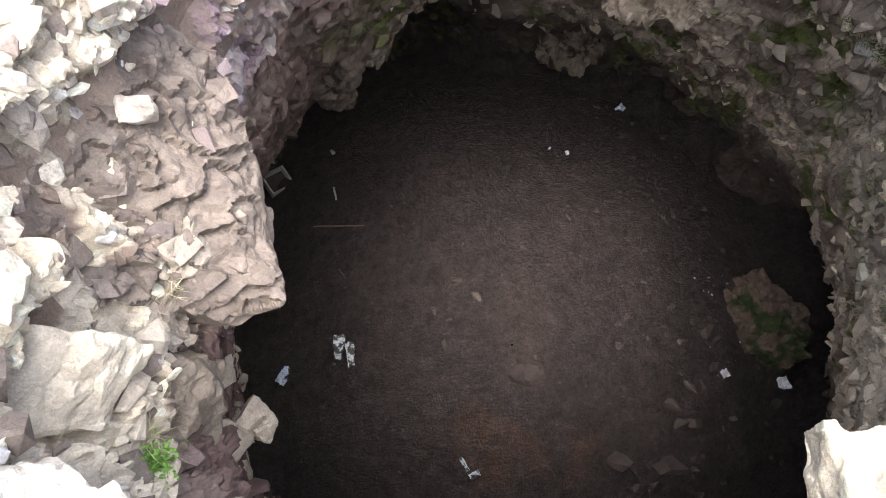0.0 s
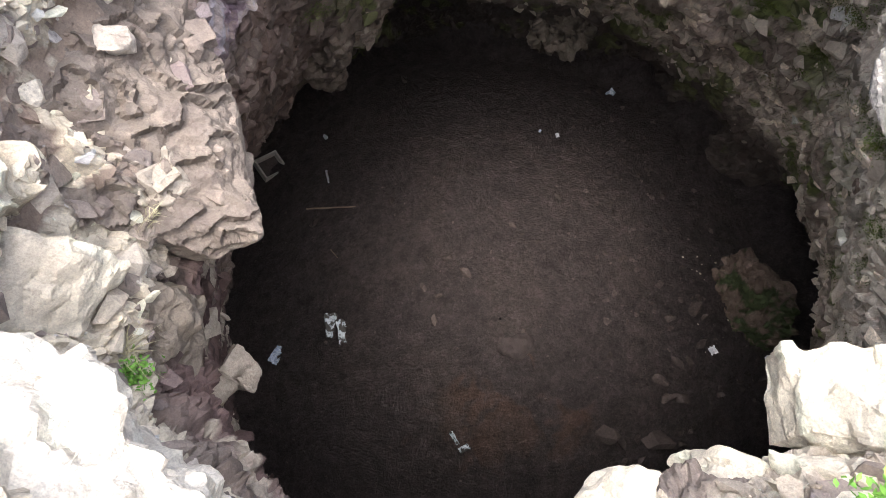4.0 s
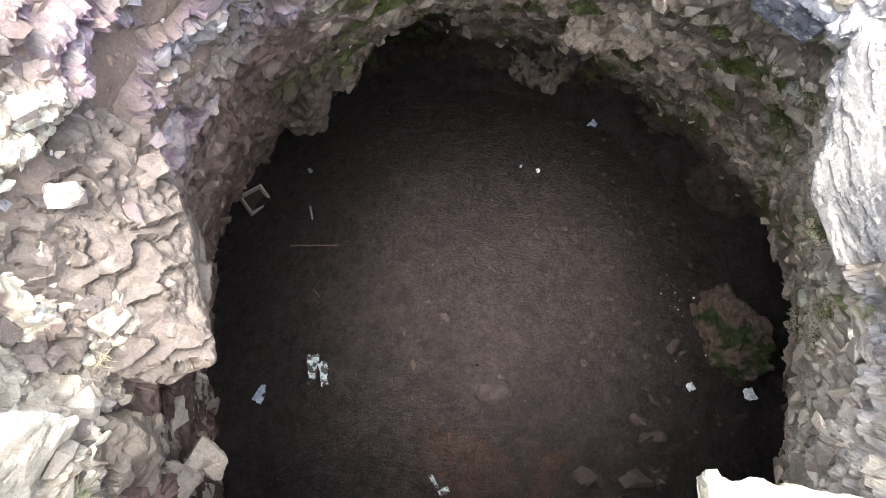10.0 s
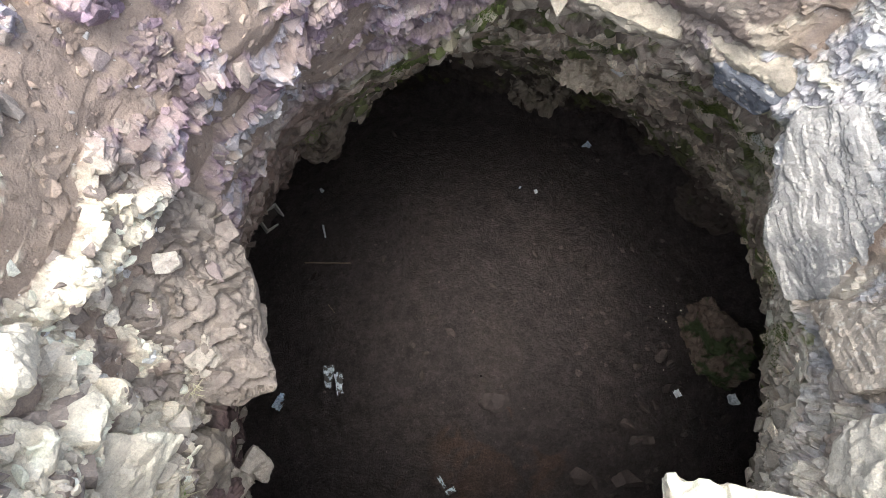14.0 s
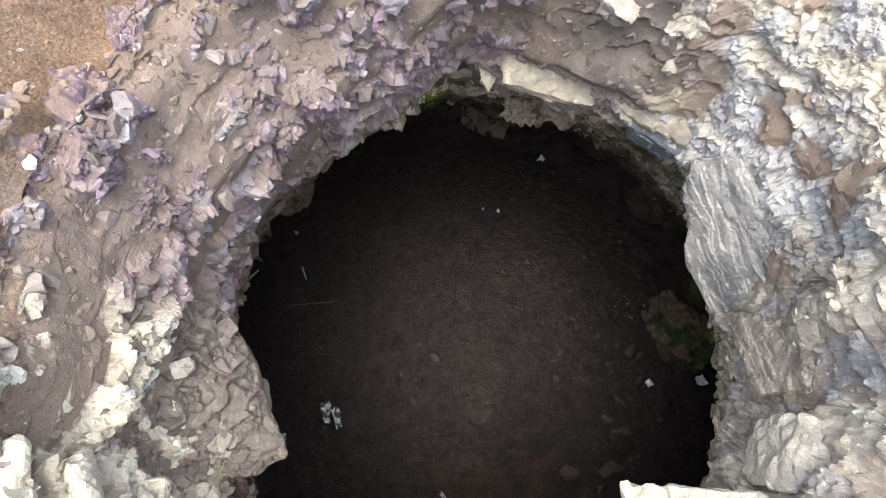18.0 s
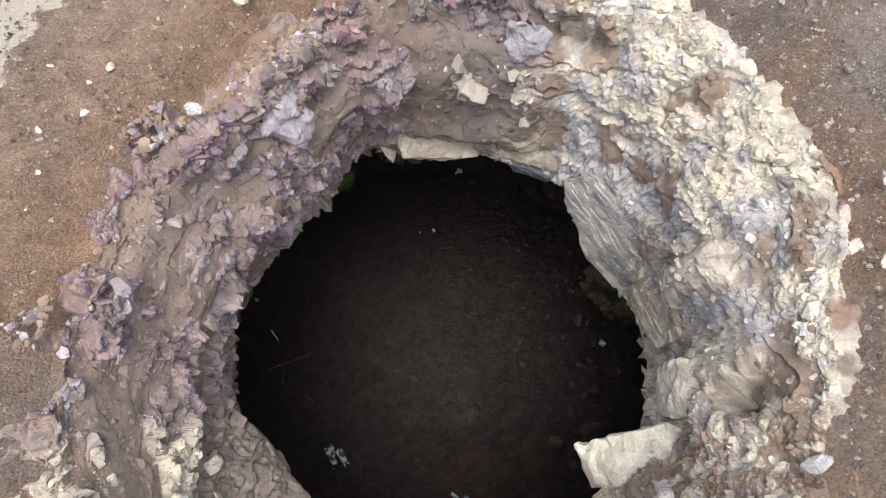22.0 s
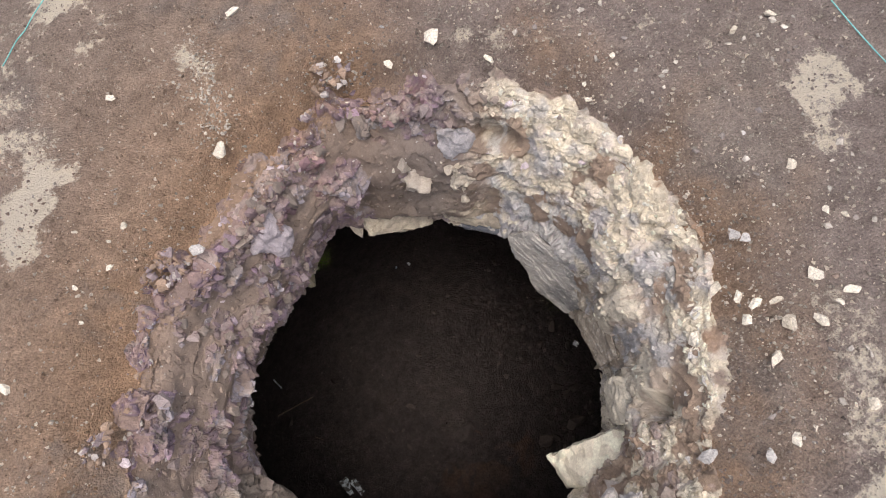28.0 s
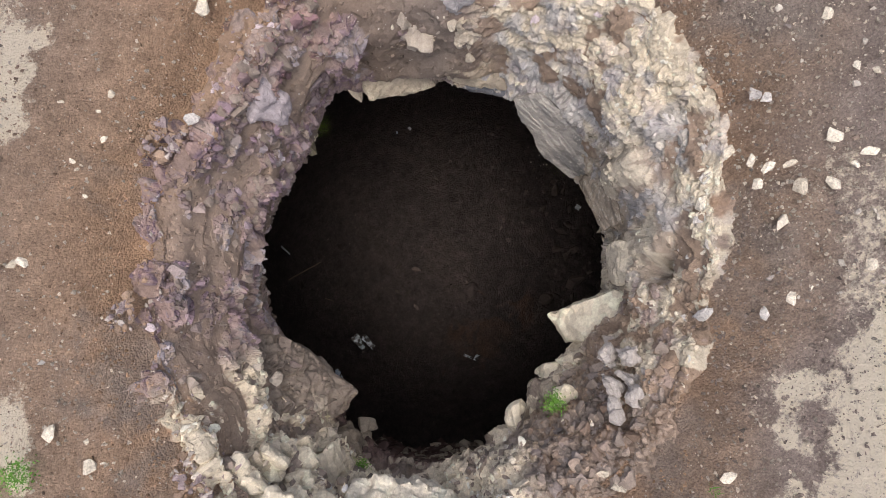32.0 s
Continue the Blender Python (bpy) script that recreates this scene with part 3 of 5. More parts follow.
def cave_floor():
    cols, rows = 620, 230
    ang = np.linspace(0, 2 * math.pi, cols, endpoint=False)
    r = 10.2 * np.linspace(0.004, 1, rows) ** 1.1
    x, y = 1.3 + r[:, None] * np.cos(ang), 1.2 + r[:, None] * np.sin(ang)
    z = floor_height(x, y)
    p = np.stack((x, y, z * 0), -1).reshape(-1, 3)
    away = np.repeat(r, cols)
    clod, rand, edge = facets(p, 0.5, 51, 0.8)
    crumb, rand2, edge2 = facets(p, 0.17, 52, 0.8)
    side = step(p[:, 0] - 3.0 + 0.4 * (1.5 - p[:, 1]), 0.5, 2.5)
    z = z.reshape(-1) + (0.03 + 0.09 * side) * clod * step(away, 1.5, 5) + (0.035 + 0.03 * side) * crumb - 0.03 * np.exp(-edge2 / 0.06) - 0.03 * np.exp(-edge / 0.03)
    turn = np.arctan2(p[:, 1] - CY, p[:, 0] - CX)
    foot = np.hypot(p[:, 0] - CX, p[:, 1] - CY) - ring(R_BASE, turn) + 0.35 * fbm(p, 1.2, 3, 54)
    z += step(foot, -1.0, 0.5) * (1.5 + 0.5 * clod + 0.18 * crumb)
    v = np.stack((p[:, 0], p[:, 1], z), 1)
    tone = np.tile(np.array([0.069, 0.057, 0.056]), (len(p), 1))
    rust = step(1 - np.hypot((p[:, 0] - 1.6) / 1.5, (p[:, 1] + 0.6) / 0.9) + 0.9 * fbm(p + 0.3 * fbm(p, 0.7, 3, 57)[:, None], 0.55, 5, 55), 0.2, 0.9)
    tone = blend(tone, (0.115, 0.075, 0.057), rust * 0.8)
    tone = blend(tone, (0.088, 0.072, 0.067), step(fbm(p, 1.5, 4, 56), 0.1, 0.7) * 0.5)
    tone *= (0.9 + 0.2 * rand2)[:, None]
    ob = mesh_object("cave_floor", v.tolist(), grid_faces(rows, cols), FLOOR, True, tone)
    return tagged(ob, "cone of dark brown earth under the opening", "cave floor", kind="structure")


ground()
cave_floor()
WALL, WALL_AT, WALL_OUT, WALL_ANG, WALL_ROW, WALL_TONE, WALL_DUST = pit_wall()


# ---- stones ----
def part(name, bm, material, parent, label=""):
    me = bpy.data.meshes.new(name)
    bm.to_mesh(me)
    bm.free()
    me.materials.append(material)
    ob = new(name, me)
    ob.parent = parent
    if label:
        tagged(ob, label)
    return ob


def hull_mesh(name, rng, flat, material, count=15):
    """An angular stone about 1 across: the hull of a few scattered points."""
    bm = bmesh.new()
    for q in range(count):
        d = Vector((rng.gauss(0, 1), rng.gauss(0, 1), rng.gauss(0, 1))).normalized() * rng.uniform(0.4, 0.52)
        bm.verts.new((d.x * rng.uniform(0.85, 1.15), d.y * rng.uniform(0.7, 1.0), d.z * flat))
    got = bmesh.ops.convex_hull(bm, input=bm.verts)
    bmesh.ops.delete(bm, geom=list({g for g in got["geom_interior"] + got["geom_unused"] if isinstance(g, bmesh.types.BMVert)}), context="VERTS")
    me = bpy.data.meshes.new(name)
    bm.to_mesh(me)
    bm.free()
    me.materials.append(material)
    return me


STONES = {}
stone_rng = random.Random(4)
for stone_key, stone_mat in (("cream", CREAM), ("grey", GREY), ("purple", PURPLE), ("brown", BROWN), ("dark", DARK), ("tan", TAN)):
    STONES[stone_key] = [hull_mesh("stone", stone_rng, stone_rng.uniform(0.45, 0.8), stone_mat) for q in range(7)]


def turned(rng, normal, lean=0.35):
    """A random turn whose z axis leans along the normal."""
    axis = (Vector(normal) + Vector((rng.gauss(0, lean), rng.gauss(0, lean), rng.gauss(0, lean)))).normalized()
    return axis.to_track_quat("Z", "Y") @ Euler((0, 0, rng.uniform(0, 6.283))).to_quaternion()


def big_rock(name, corners, seed, tone, label, category="rock", fine=0.07, rough=1.0, dust=0.0, layers=0.0, wet=None, round_off=2, scales=0.0, grain=None, stain=(0.12, 0.13, 0.15)):
    """A large rock: the hull of its corners, its edges worn, its faces broken and pitted.
    grain: the direction along which it has split, with dark stains in the splits."""
    bm = bmesh.new()
    for c in corners:
        bm.verts.new(c)
    got = bmesh.ops.convex_hull(bm, input=bm.verts)
    bmesh.ops.delete(bm, geom=list({g for g in got["geom_interior"] + got["geom_unused"] if isinstance(g, bmesh.types.BMVert)}), context="VERTS")
    for turn in range(7):
        long = [e for e in bm.edges if e.calc_length() > fine]
        if not long:
            break
        bmesh.ops.subdivide_edges(bm, edges=long, cuts=1)
        bmesh.ops.triangulate(bm, faces=bm.faces)
        if turn in (2, 4):
            for q in range(round_off):
                bmesh.ops.smooth_vert(bm, verts=bm.verts, factor=0.35, use_axis_x=True, use_axis_y=True, use_axis_z=True)
    bmesh.ops.recalc_face_normals(bm, faces=bm.faces)
    bm.normal_update()
    p = np.array([v.co for v in bm.verts])
    n = np.array([v.normal for v in bm.verts])
    a, rand, edge = facets(p, 0.4, seed, 1.0, 0.8, 26)
    b, rand2, edge2 = facets(p, 0.16, seed + 1, 1.0, 0.8, 22)
    e, rand3, edge3 = facets(p, 0.07, seed + 7, 1.0, 0.8, 14)
    h = (0.12 * a + 0.05 * b + 0.016 * e) * rough + 0.02 * fbm(p, 0.2, 4, seed + 2) * rough
    if layers:
        lines = fbm(np.stack((p[:, 0] * 0.1, p[:, 1] * 0.1, p[:, 2]), 1), layers, 3, seed + 5)
        h += 0.12 * layers * lines * (1 - np.abs(n[:, 2]))
    if scales:
        u = (0.62 * p[:, 0] - 0.72 * p[:, 1] - 0.3 * p[:, 2]) / 0.42 + 2.4 * fbm(p, 0.7, 3, seed + 8) + 0.35 * fbm(p, 0.12, 3, seed + 9)
        saw = u - np.floor(u)
        h += scales * (np.where(saw < 0.86, saw / 0.86, (1 - saw) / 0.14) - 0.5) * step(n[:, 2], 0.1, 0.4)
    if grain:
        g = np.array(grain) / np.linalg.norm(grain)
        along = (p @ g)[:, None] * g
        thin = p - along + 0.16 * along
        streak = fbm(thin, 0.3, 4, seed + 11)
        h += 0.016 * np.floor(2.0 * streak + fbm(thin, 0.09, 2, seed + 12))
    p = p + n * h[:, None]
    blot, small = fbm(p, 0.5, 4, seed + 3), fbm(p, 0.13, 3, seed + 4)
    colour = np.tile(np.array(tone), (len(p), 1)) * (0.86 + 0.28 * rand2)[:, None]
    veil = dust * step(n[:, 2], 0.25, 0.7) * step(blot + 0.4 * small, -0.35, 0.2)
    colour = blend(colour, EARTH * 0.86, veil)
    if wet is not None:
        colour = blend(colour, wet, step(blot + 0.5 * small, 0.05, 0.4))
    if layers:
        colour *= (1 + 0.22 * lines * (1 - np.abs(n[:, 2])))[:, None]
    if grain:
        colour = blend(colour, np.array(stain), 0.5 * step(0.7 * streak + 0.7 * blot + 0.3 * small, 0.0, 0.6))
        colour = blend(colour, np.array((0.74, 0.71, 0.64)), 0.6 * step(fbm(p, 0.04, 2, seed + 13), 0.5, 0.65))
    faces = [[v.index for v in f.verts] for f in bm.faces]
    bm.free()
    ob = mesh_object(name, p.tolist(), faces, ROCK, False, np.concatenate((np.clip(colour, 0.01, 0.9), veil[:, None]), 1))
    return tagged(ob, label, category)


CREAM_TONE, SLAB_TONE = (0.85, 0.785, 0.64), (0.28, 0.24, 0.205)
LEDGE = big_rock("rock_ledge", [(-1.13, 0.75, -3.55), (-1.3, 1.3, -3.4), (-1.42, 1.83, -3.45), (-1.62, 2.4, -3.3), (-1.75, 0.62, -3.25), (-1.42, 0.58, -3.6), (-2.3, 0.7, -2.6), (-2.35, 1.9, -2.25),
                        (-2.2, 2.7, -2.2), (-1.35, 0.8, -3.95), (-1.6, 1.9, -4.2), (-2.3, 0.7, -3.9), (-2.3, 2.6, -4.1)], 201, SLAB_TONE,
         "grey-brown rock ledge jutting over the pit, dusted with soil", fine=0.03, rough=0.42, dust=0.9, layers=0.25, round_off=1, scales=0.09)
big_rock("square_block", [(2.47, -0.1, -3.4), (2.95, -0.13, -2.95), (3.43, -0.22, -2.5), (3.7, -0.7, -2.3), (2.46, -0.62, -3.3), (2.75, -0.75, -2.7), (3.2, -0.85, -2.3), (2.5, -0.13, -3.75), (2.44, -0.72, -3.75), (3.5, -0.3, -3.2), (3.6, -0.9, -3.2)], 205, CREAM_TONE,
         "cream square-edged rock block jutting from the pit wall", fine=0.04, rough=0.4, layers=0.2, round_off=0)
big_rock("grey_slab", [(4.02, 3.42, -3.0), (4.35, 3.1, -2.5), (4.22, 2.35, -4.3), (4.5, 1.6, -4.5), (4.8, 1.4, -3.5), (4.6, 2.3, -2.8), (4.7, 3.3, -3.3), (5.0, 2.2, -4.4), (4.38, 2.9, -4.1)], 210, (0.47, 0.455, 0.43),
         "pale grey slab of layered lava in the pit wall", "rock slab", fine=0.035, rough=0.2, round_off=2, grain=(0.45, -1.9, -0.9))
big_rock("streaked_slab", [(4.42, 1.55, -4.0), (4.02, 0.6, -3.2), (4.12, 0.6, -2.35), (4.68, 1.5, -2.85), (4.36, 1.1, -2.45), (4.9, 1.6, -4.3), (4.7, 0.6, -3.5)], 212, (0.42, 0.37, 0.31),
         "grey-brown streaked slab leaning in the pit wall", "rock slab", fine=0.035, rough=0.2, round_off=1, grain=(-0.4, -1.0, 0.9), stain=(0.17, 0.14, 0.11))
big_rock("dark_grey_slab", [(3.5, 4.15, -3.35), (4.05, 3.55, -3.3), (4.2, 3.7, -3.2), (3.6, 4.4, -3.2), (3.7, 4.1, -3.8), (4.1, 3.65, -3.75), (4.2, 3.9, -3.8)], 214, (0.22, 0.235, 0.27),
         "dark grey speckled slab under the roof edge", "rock slab", fine=0.04, rough=0.3, grain=(0.6, -0.6, 0.0), stain=(0.1, 0.105, 0.12))
big_rock("roof_plate", [(2.0, 4.82, -3.12), (2.5, 4.62, -3.2), (3.17, 4.36, -3.3), (2.1, 5.3, -2.95), (3.3, 4.9, -2.9), (2.1, 4.9, -3.45), (3.15, 4.5, -3.5), (3.3, 5.0, -3.5)], 217, (0.5, 0.45, 0.36),
         "layered cream and brown plate on the pit's edge", "rock slab", fine=0.045, rough=0.5, layers=0.1, dust=0.4)
big_rock("roof_plate", [(3.32, 4.34, -3.2), (3.7, 4.0, -3.22), (4.08, 3.55, -3.1), (3.5, 4.8, -2.9), (4.4, 3.9, -2.7), (3.4, 4.4, -3.42), (4.1, 3.65, -3.35), (4.4, 4.0, -3.4)], 221, (0.52, 0.47, 0.38),
         "layered cream and brown plate on the pit's edge", "rock slab", fine=0.045, rough=0.5, layers=0.1, dust=0.4)
big_rock("violet_boulder", [(0.38, 4.85, -1.25), (0.75, 4.6, -1.5), (1.02, 4.85, -1.3), (0.95, 5.2, -1.0), (0.5, 5.25, -0.95), (0.7, 4.9, -0.95), (0.7, 5.1, -1.7)], 226, (0.45, 0.41, 0.44),
         "pale violet boulder in the pit's rim", "boulder", fine=0.05, rough=0.6)
big_rock("white_boulder", [(-1.57, -0.14, -1.95), (-1.26, -0.25, -1.9), (-0.95, -0.48, -1.9), (-0.66, -0.79, -1.9), (-0.3, -1.3, -1.7), (-2.2, -0.7, -1.1), (-1.5, -1.5, -0.8), (-0.6, -1.8, -1.0),
                           (-1.3, -0.5, -2.5), (-0.6, -1.2, -2.6), (-2.0, -0.8, -2.6)], 231, (0.84, 0.79, 0.68), "large cream-white boulder on the pit's rim", "boulder", fine=0.045, rough=0.95, round_off=1)
big_rock("pointed_rock", [(-1.62, 0.36, -2.85), (-1.72, 0.42, -2.5), (-1.78, -0.1, -2.75), (-2.1, -0.15, -2.3), (-2.15, 0.35, -2.2), (-1.9, 0.15, -3.1), (-2.3, 0.1, -2.9)], 236, CREAM_TONE,
         "pointed cream rock leaning out of the rim", fine=0.045, rough=0.5, dust=0.4, round_off=1)
big_rock("stained_rock", [(-1.62, 0.3, -3.2), (-1.6, 0.0, -3.5), (-1.75, -0.4, -3.5), (-2.3, 0.3, -2.9), (-2.3, -0.4, -2.9), (-1.7, 0.4, -4.0), (-1.65, -0.4, -4.2), (-2.4, 0.0, -4.0)], 240, (0.28, 0.24, 0.195),
         "grey-brown stained rock under the rim", fine=0.05, rough=0.9, wet=(0.2, 0.17, 0.13))
big_rock("tan_block", [(3.86, 0.44, -2.2), (3.98, -0.18, -1.8), (3.5, -0.2, -2.4), (4.13, 0.27, -1.7), (3.9, 0.36, -3.2), (3.58, -0.2, -3.1), (4.2, 0.2, -3.2), (3.68, 0.18, -2.3)], 244, (0.74, 0.68, 0.56),
         "tan rock block in the pit wall", fine=0.04, rough=0.5, round_off=2)
big_rock("hanging_rock", [(2.85, 4.85, -1.8), (3.05, 4.6, -2.0), (3.3, 4.5, -1.95), (3.5, 4.6, -1.55), (3.3, 4.85, -1.3), (2.95, 5.0, -1.4), (3.4, 5.2, -1.9), (3.15, 4.65, -1.65)], 247, (0.5, 0.45, 0.39), "cream rock hanging in the brown plate", fine=0.035, rough=1.3, round_off=1, dust=0.5)
big_rock("hanging_rock", [(3.5, 4.4, -1.35), (3.75, 4.22, -1.35), (3.85, 4.1, -1.8), (3.65, 4.12, -2.25), (3.5, 4.3, -2.0), (3.95, 4.5, -1.3), (3.8, 4.6, -2.1), (3.62, 4.25, -1.6)], 246, (0.6, 0.54, 0.45), "cream rock hanging in the brown plate", fine=0.035, rough=1.3, round_off=1, dust=0.3)
big_rock("pale_dome", [(3.45, 4.75, -1.3), (3.65, 4.5, -1.5), (3.95, 4.35, -1.4), (4.1, 4.5, -1.05), (3.85, 4.7, -0.85), (3.55, 4.9, -0.95), (3.72, 4.48, -1.05), (4.0, 4.9, -1.5)], 248, (0.44, 0.43, 0.45), "pale grey domed rock under the rim", fine=0.04, rough=1.2, dust=0.3)
big_rock("tan_rock", [(-2.05, -0.05, -4.8), (-1.75, -0.29, -5.25), (-1.9, -0.5, -5.1), (-2.2, -0.5, -4.8), (-1.95, -0.2, -5.4), (-2.3, -0.2, -5.2), (-1.85, -0.1, -4.95)], 290, (0.55, 0.48, 0.39), "tan rock in the dark wall under the rim", fine=0.05, rough=0.6, round_off=1)
big_rock("tan_rock", [(-1.8, 0.12, -5.1), (-1.66, -0.1, -5.35), (-1.7, -0.32, -5.45), (-1.95, 0.1, -5.5), (-2.0, -0.3, -5.6), (-1.9, -0.1, -5.0)], 294, (0.6, 0.53, 0.44), "tan rock in the dark wall under the rim", fine=0.05, rough=0.6, round_off=1)
for rock_corner, rock_seed in (((1.0, -0.85, -2.5), 250), ((1.75, -0.9, -2.1), 253), ((1.85, -0.9, -3.3), 256), ((1.05, -1.25, -1.7), 259), ((0.45, -1.2, -1.5), 262), ((2.35, -0.85, -3.0), 265)):
    rock_rng = random.Random(rock_seed)
    rock_size = rock_rng.uniform(0.26, 0.36)
    big_rock("cream_boulder", [(rock_corner[0] + rock_rng.uniform(-1, 1) * rock_size, rock_corner[1] + rock_rng.uniform(-1, 0.6) * rock_size, rock_corner[2] + rock_rng.uniform(-1, 0.7) * rock_size) for q in range(14)],
             rock_seed, CREAM_TONE, "lumpy cream boulder on the pit's edge", "boulder", fine=0.05, rough=0.6)
for q, (rock_deg, rock_row, rock_size) in enumerate([(196, 3.2, 0.3), (199, 2.6, 0.36), (203, 3.4, 0.26), (206, 2.8, 0.38), (209, 3.4, 0.3), (200, 3.8, 0.26), (212, 2.5, 0.36), (215, 3.1, 0.3), (204, 2.3, 0.28), (219, 2.5, 0.32), (193, 2.8, 0.28), (222, 3.2, 0.26)]):
    rock_rng = random.Random(900 + q)
    rock_at = Vector(WALL_AT[int(np.searchsorted(WALL_ROW, rock_row)), int(rock_deg / 360 * len(WALL_ANG))])
    big_rock("cream_boulder", [tuple(rock_at + Vector((rock_rng.uniform(-1, 1), rock_rng.uniform(-1, 1), rock_rng.uniform(-0.8, 0.6))) * rock_size) for k in range(13)], 900 + 5 * q, CREAM_TONE, "lumpy cream boulder set in the brown rim", "boulder", fine=0.045, rough=0.9, round_off=3)
big_rock("hanging_spur", [(-2.25, 6.95, -11.2), (-2.55, 6.55, -10.7), (-2.0, 6.8, -10.4), (-1.45, 6.3, -8.2), (-1.9, 5.75, -8.4), (-1.0, 6.05, -6.9), (-2.6, 7.6, -11.0), (-1.8, 7.5, -9.2), (-1.4, 7.2, -7.5), (-2.7, 6.1, -9.2)], 296, (0.26, 0.215, 0.175),
         "grey-brown spur of rock hanging over the dark cave", fine=0.08, rough=0.9, wet=(0.13, 0.105, 0.085))
big_rock("tan_ledge", [(2.85, 7.05, -8.0), (3.4, 6.85, -8.0), (3.9, 6.8, -7.9), (4.5, 6.4, -7.6), (4.4, 6.8, -7.25), (3.6, 7.2, -7.35), (3.0, 7.4, -7.55), (3.7, 7.6, -8.1)], 297, (0.7, 0.61, 0.49),
         "tan rock ledge jutting from the cave wall", fine=0.07, rough=1.8, wet=(0.3, 0.25, 0.19))
cave_boulder = big_rock("cave_boulder", [(7.6, 3.2, -12.2), (8.5, 2.2, -12.2), (6.5, 2.55, -12.6), (7.1, 1.3, -12.5), (8.3, 1.2, -12.2), (8.0, 0.9, -12.8), (7.6, 2.2, -11.8), (7.0, 1.2, -13.6), (8.6, 1.2, -14), (8.7, 2.5, -14), (6.5, 2.6, -13.6), (7.6, 3.3, -13.8)],
                        270, (0.17, 0.13, 0.105), "large dark mossy boulder on the cave floor", "boulder", fine=0.08, rough=1.5, wet=(0.055, 0.075, 0.03), round_off=0)


def ledge_stone(at, size, seed, tone, turn, name="stone", rough=0.75, round_off=3, slope=0.35):
    """A broken stone fixed on the ledge."""
    rng = random.Random(seed)
    m = Matrix.LocRotScale(at, Euler((0, slope, 0)).to_quaternion() @ Euler((rng.uniform(-0.2, 0.2), 0, turn)).to_quaternion(), Vector(size))
    corners = [tuple(m @ Vector((rng.uniform(0.35, 0.55) * a, rng.uniform(0.35, 0.55) * b, rng.uniform(0.3, 0.5) * c))) for a in (-1, 1) for b in (-1, 1) for c in (-1, 1)]
    ob = big_rock(name, corners, seed, tone, "", "", fine=0.035, rough=rough, round_off=round_off, dust=0.6)
    ob.parent = LEDGE
    return ob


for q, (at, size, tone, turn) in enumerate([((-1.62, 0.98, -3.05), (0.34, 0.26, 0.3), (0.48, 0.43, 0.36), 0.9), ((-1.45, 1.35, -3.18), (0.4, 0.12, 0.12), (0.42, 0.36, 0.31), 2.5), ((-1.85, 1.75, -2.62), (0.26, 0.2, 0.14), (0.6, 0.55, 0.48), 0.4),
                                            ((-1.6, 1.75, -3.0), (0.3, 0.12, 0.1), (0.36, 0.29, 0.3), 2.2), ((-1.78, 0.72, -3.15), (0.36, 0.3, 0.3), (0.4, 0.35, 0.3), 1.2), ((-1.58, 2.15, -3.1), (0.4, 0.3, 0.25), (0.38, 0.32, 0.28), 0.7),
                                            ((-1.4, 1.0, -3.32), (0.3, 0.16, 0.16), (0.4, 0.34, 0.29), 2.8), ((-1.95, 1.3, -2.68), (0.3, 0.22, 0.16), (0.38, 0.33, 0.3), 1.8)]):
    ledge_stone((at[0] - 0.02, at[1], at[2] - 0.06), [0.85 * k for k in size], 700 + 7 * q, tone, turn, rough=0.5, round_off=1)


for q, (px_, py_, pz_) in enumerate([(2.62, -0.95, -0.75), (2.3, -0.88, -0.85), (2.5, -0.7, -0.95), (2.75, -0.75, -0.85), (2.45, -1.15, -0.65), (2.85, -1.1, -0.6), (2.2, -1.1, -0.7)]):
    pale_rng = random.Random(820 + q)
    big_rock("pale_rock", [(px_ + pale_rng.uniform(-0.17, 0.17), py_ + pale_rng.uniform(-0.17, 0.17), pz_ - 0.2 + pale_rng.uniform(-0.25, 0.15)) for k in range(9)], 820 + 3 * q, (0.5, 0.47, 0.45),
             "pale lilac-grey rock in a cluster round a hole", "rock", fine=0.04, rough=0.9, round_off=0)


# ---- stones caught in the wall ----
def caught(count, lo, hi, row_lo, row_hi, small, large, kinds, seed, thick=0.8, proud=-0.12):
    """Stones set in the wall between two angles and two heights of its sheet."""
    rng = random.Random(seed)
    for q in range(count):
        a = rng.uniform(lo, hi) % 360
        j = int(a / 360 * len(WALL_ANG)) % len(WALL_ANG)
        i = int(np.searchsorted(WALL_ROW, rng.uniform(row_lo, row_hi)))
        at, normal = Vector(WALL_AT[i, j]), Vector(WALL_OUT[i, j])
        size = small * (large / small) ** (rng.random() ** 1.8)
        me = STONES[rng.choice(kinds)][rng.randrange(7)]
        m = Matrix.LocRotScale(at + normal * size * proud, turned(rng, normal, 0.35 * thick), Vector((size, size * rng.uniform(0.7, 1.1), size * thick * rng.uniform(0.75, 1.2))))
        ob = new("stone", me)
        ob.parent = WALL
        ob.matrix_basis = m


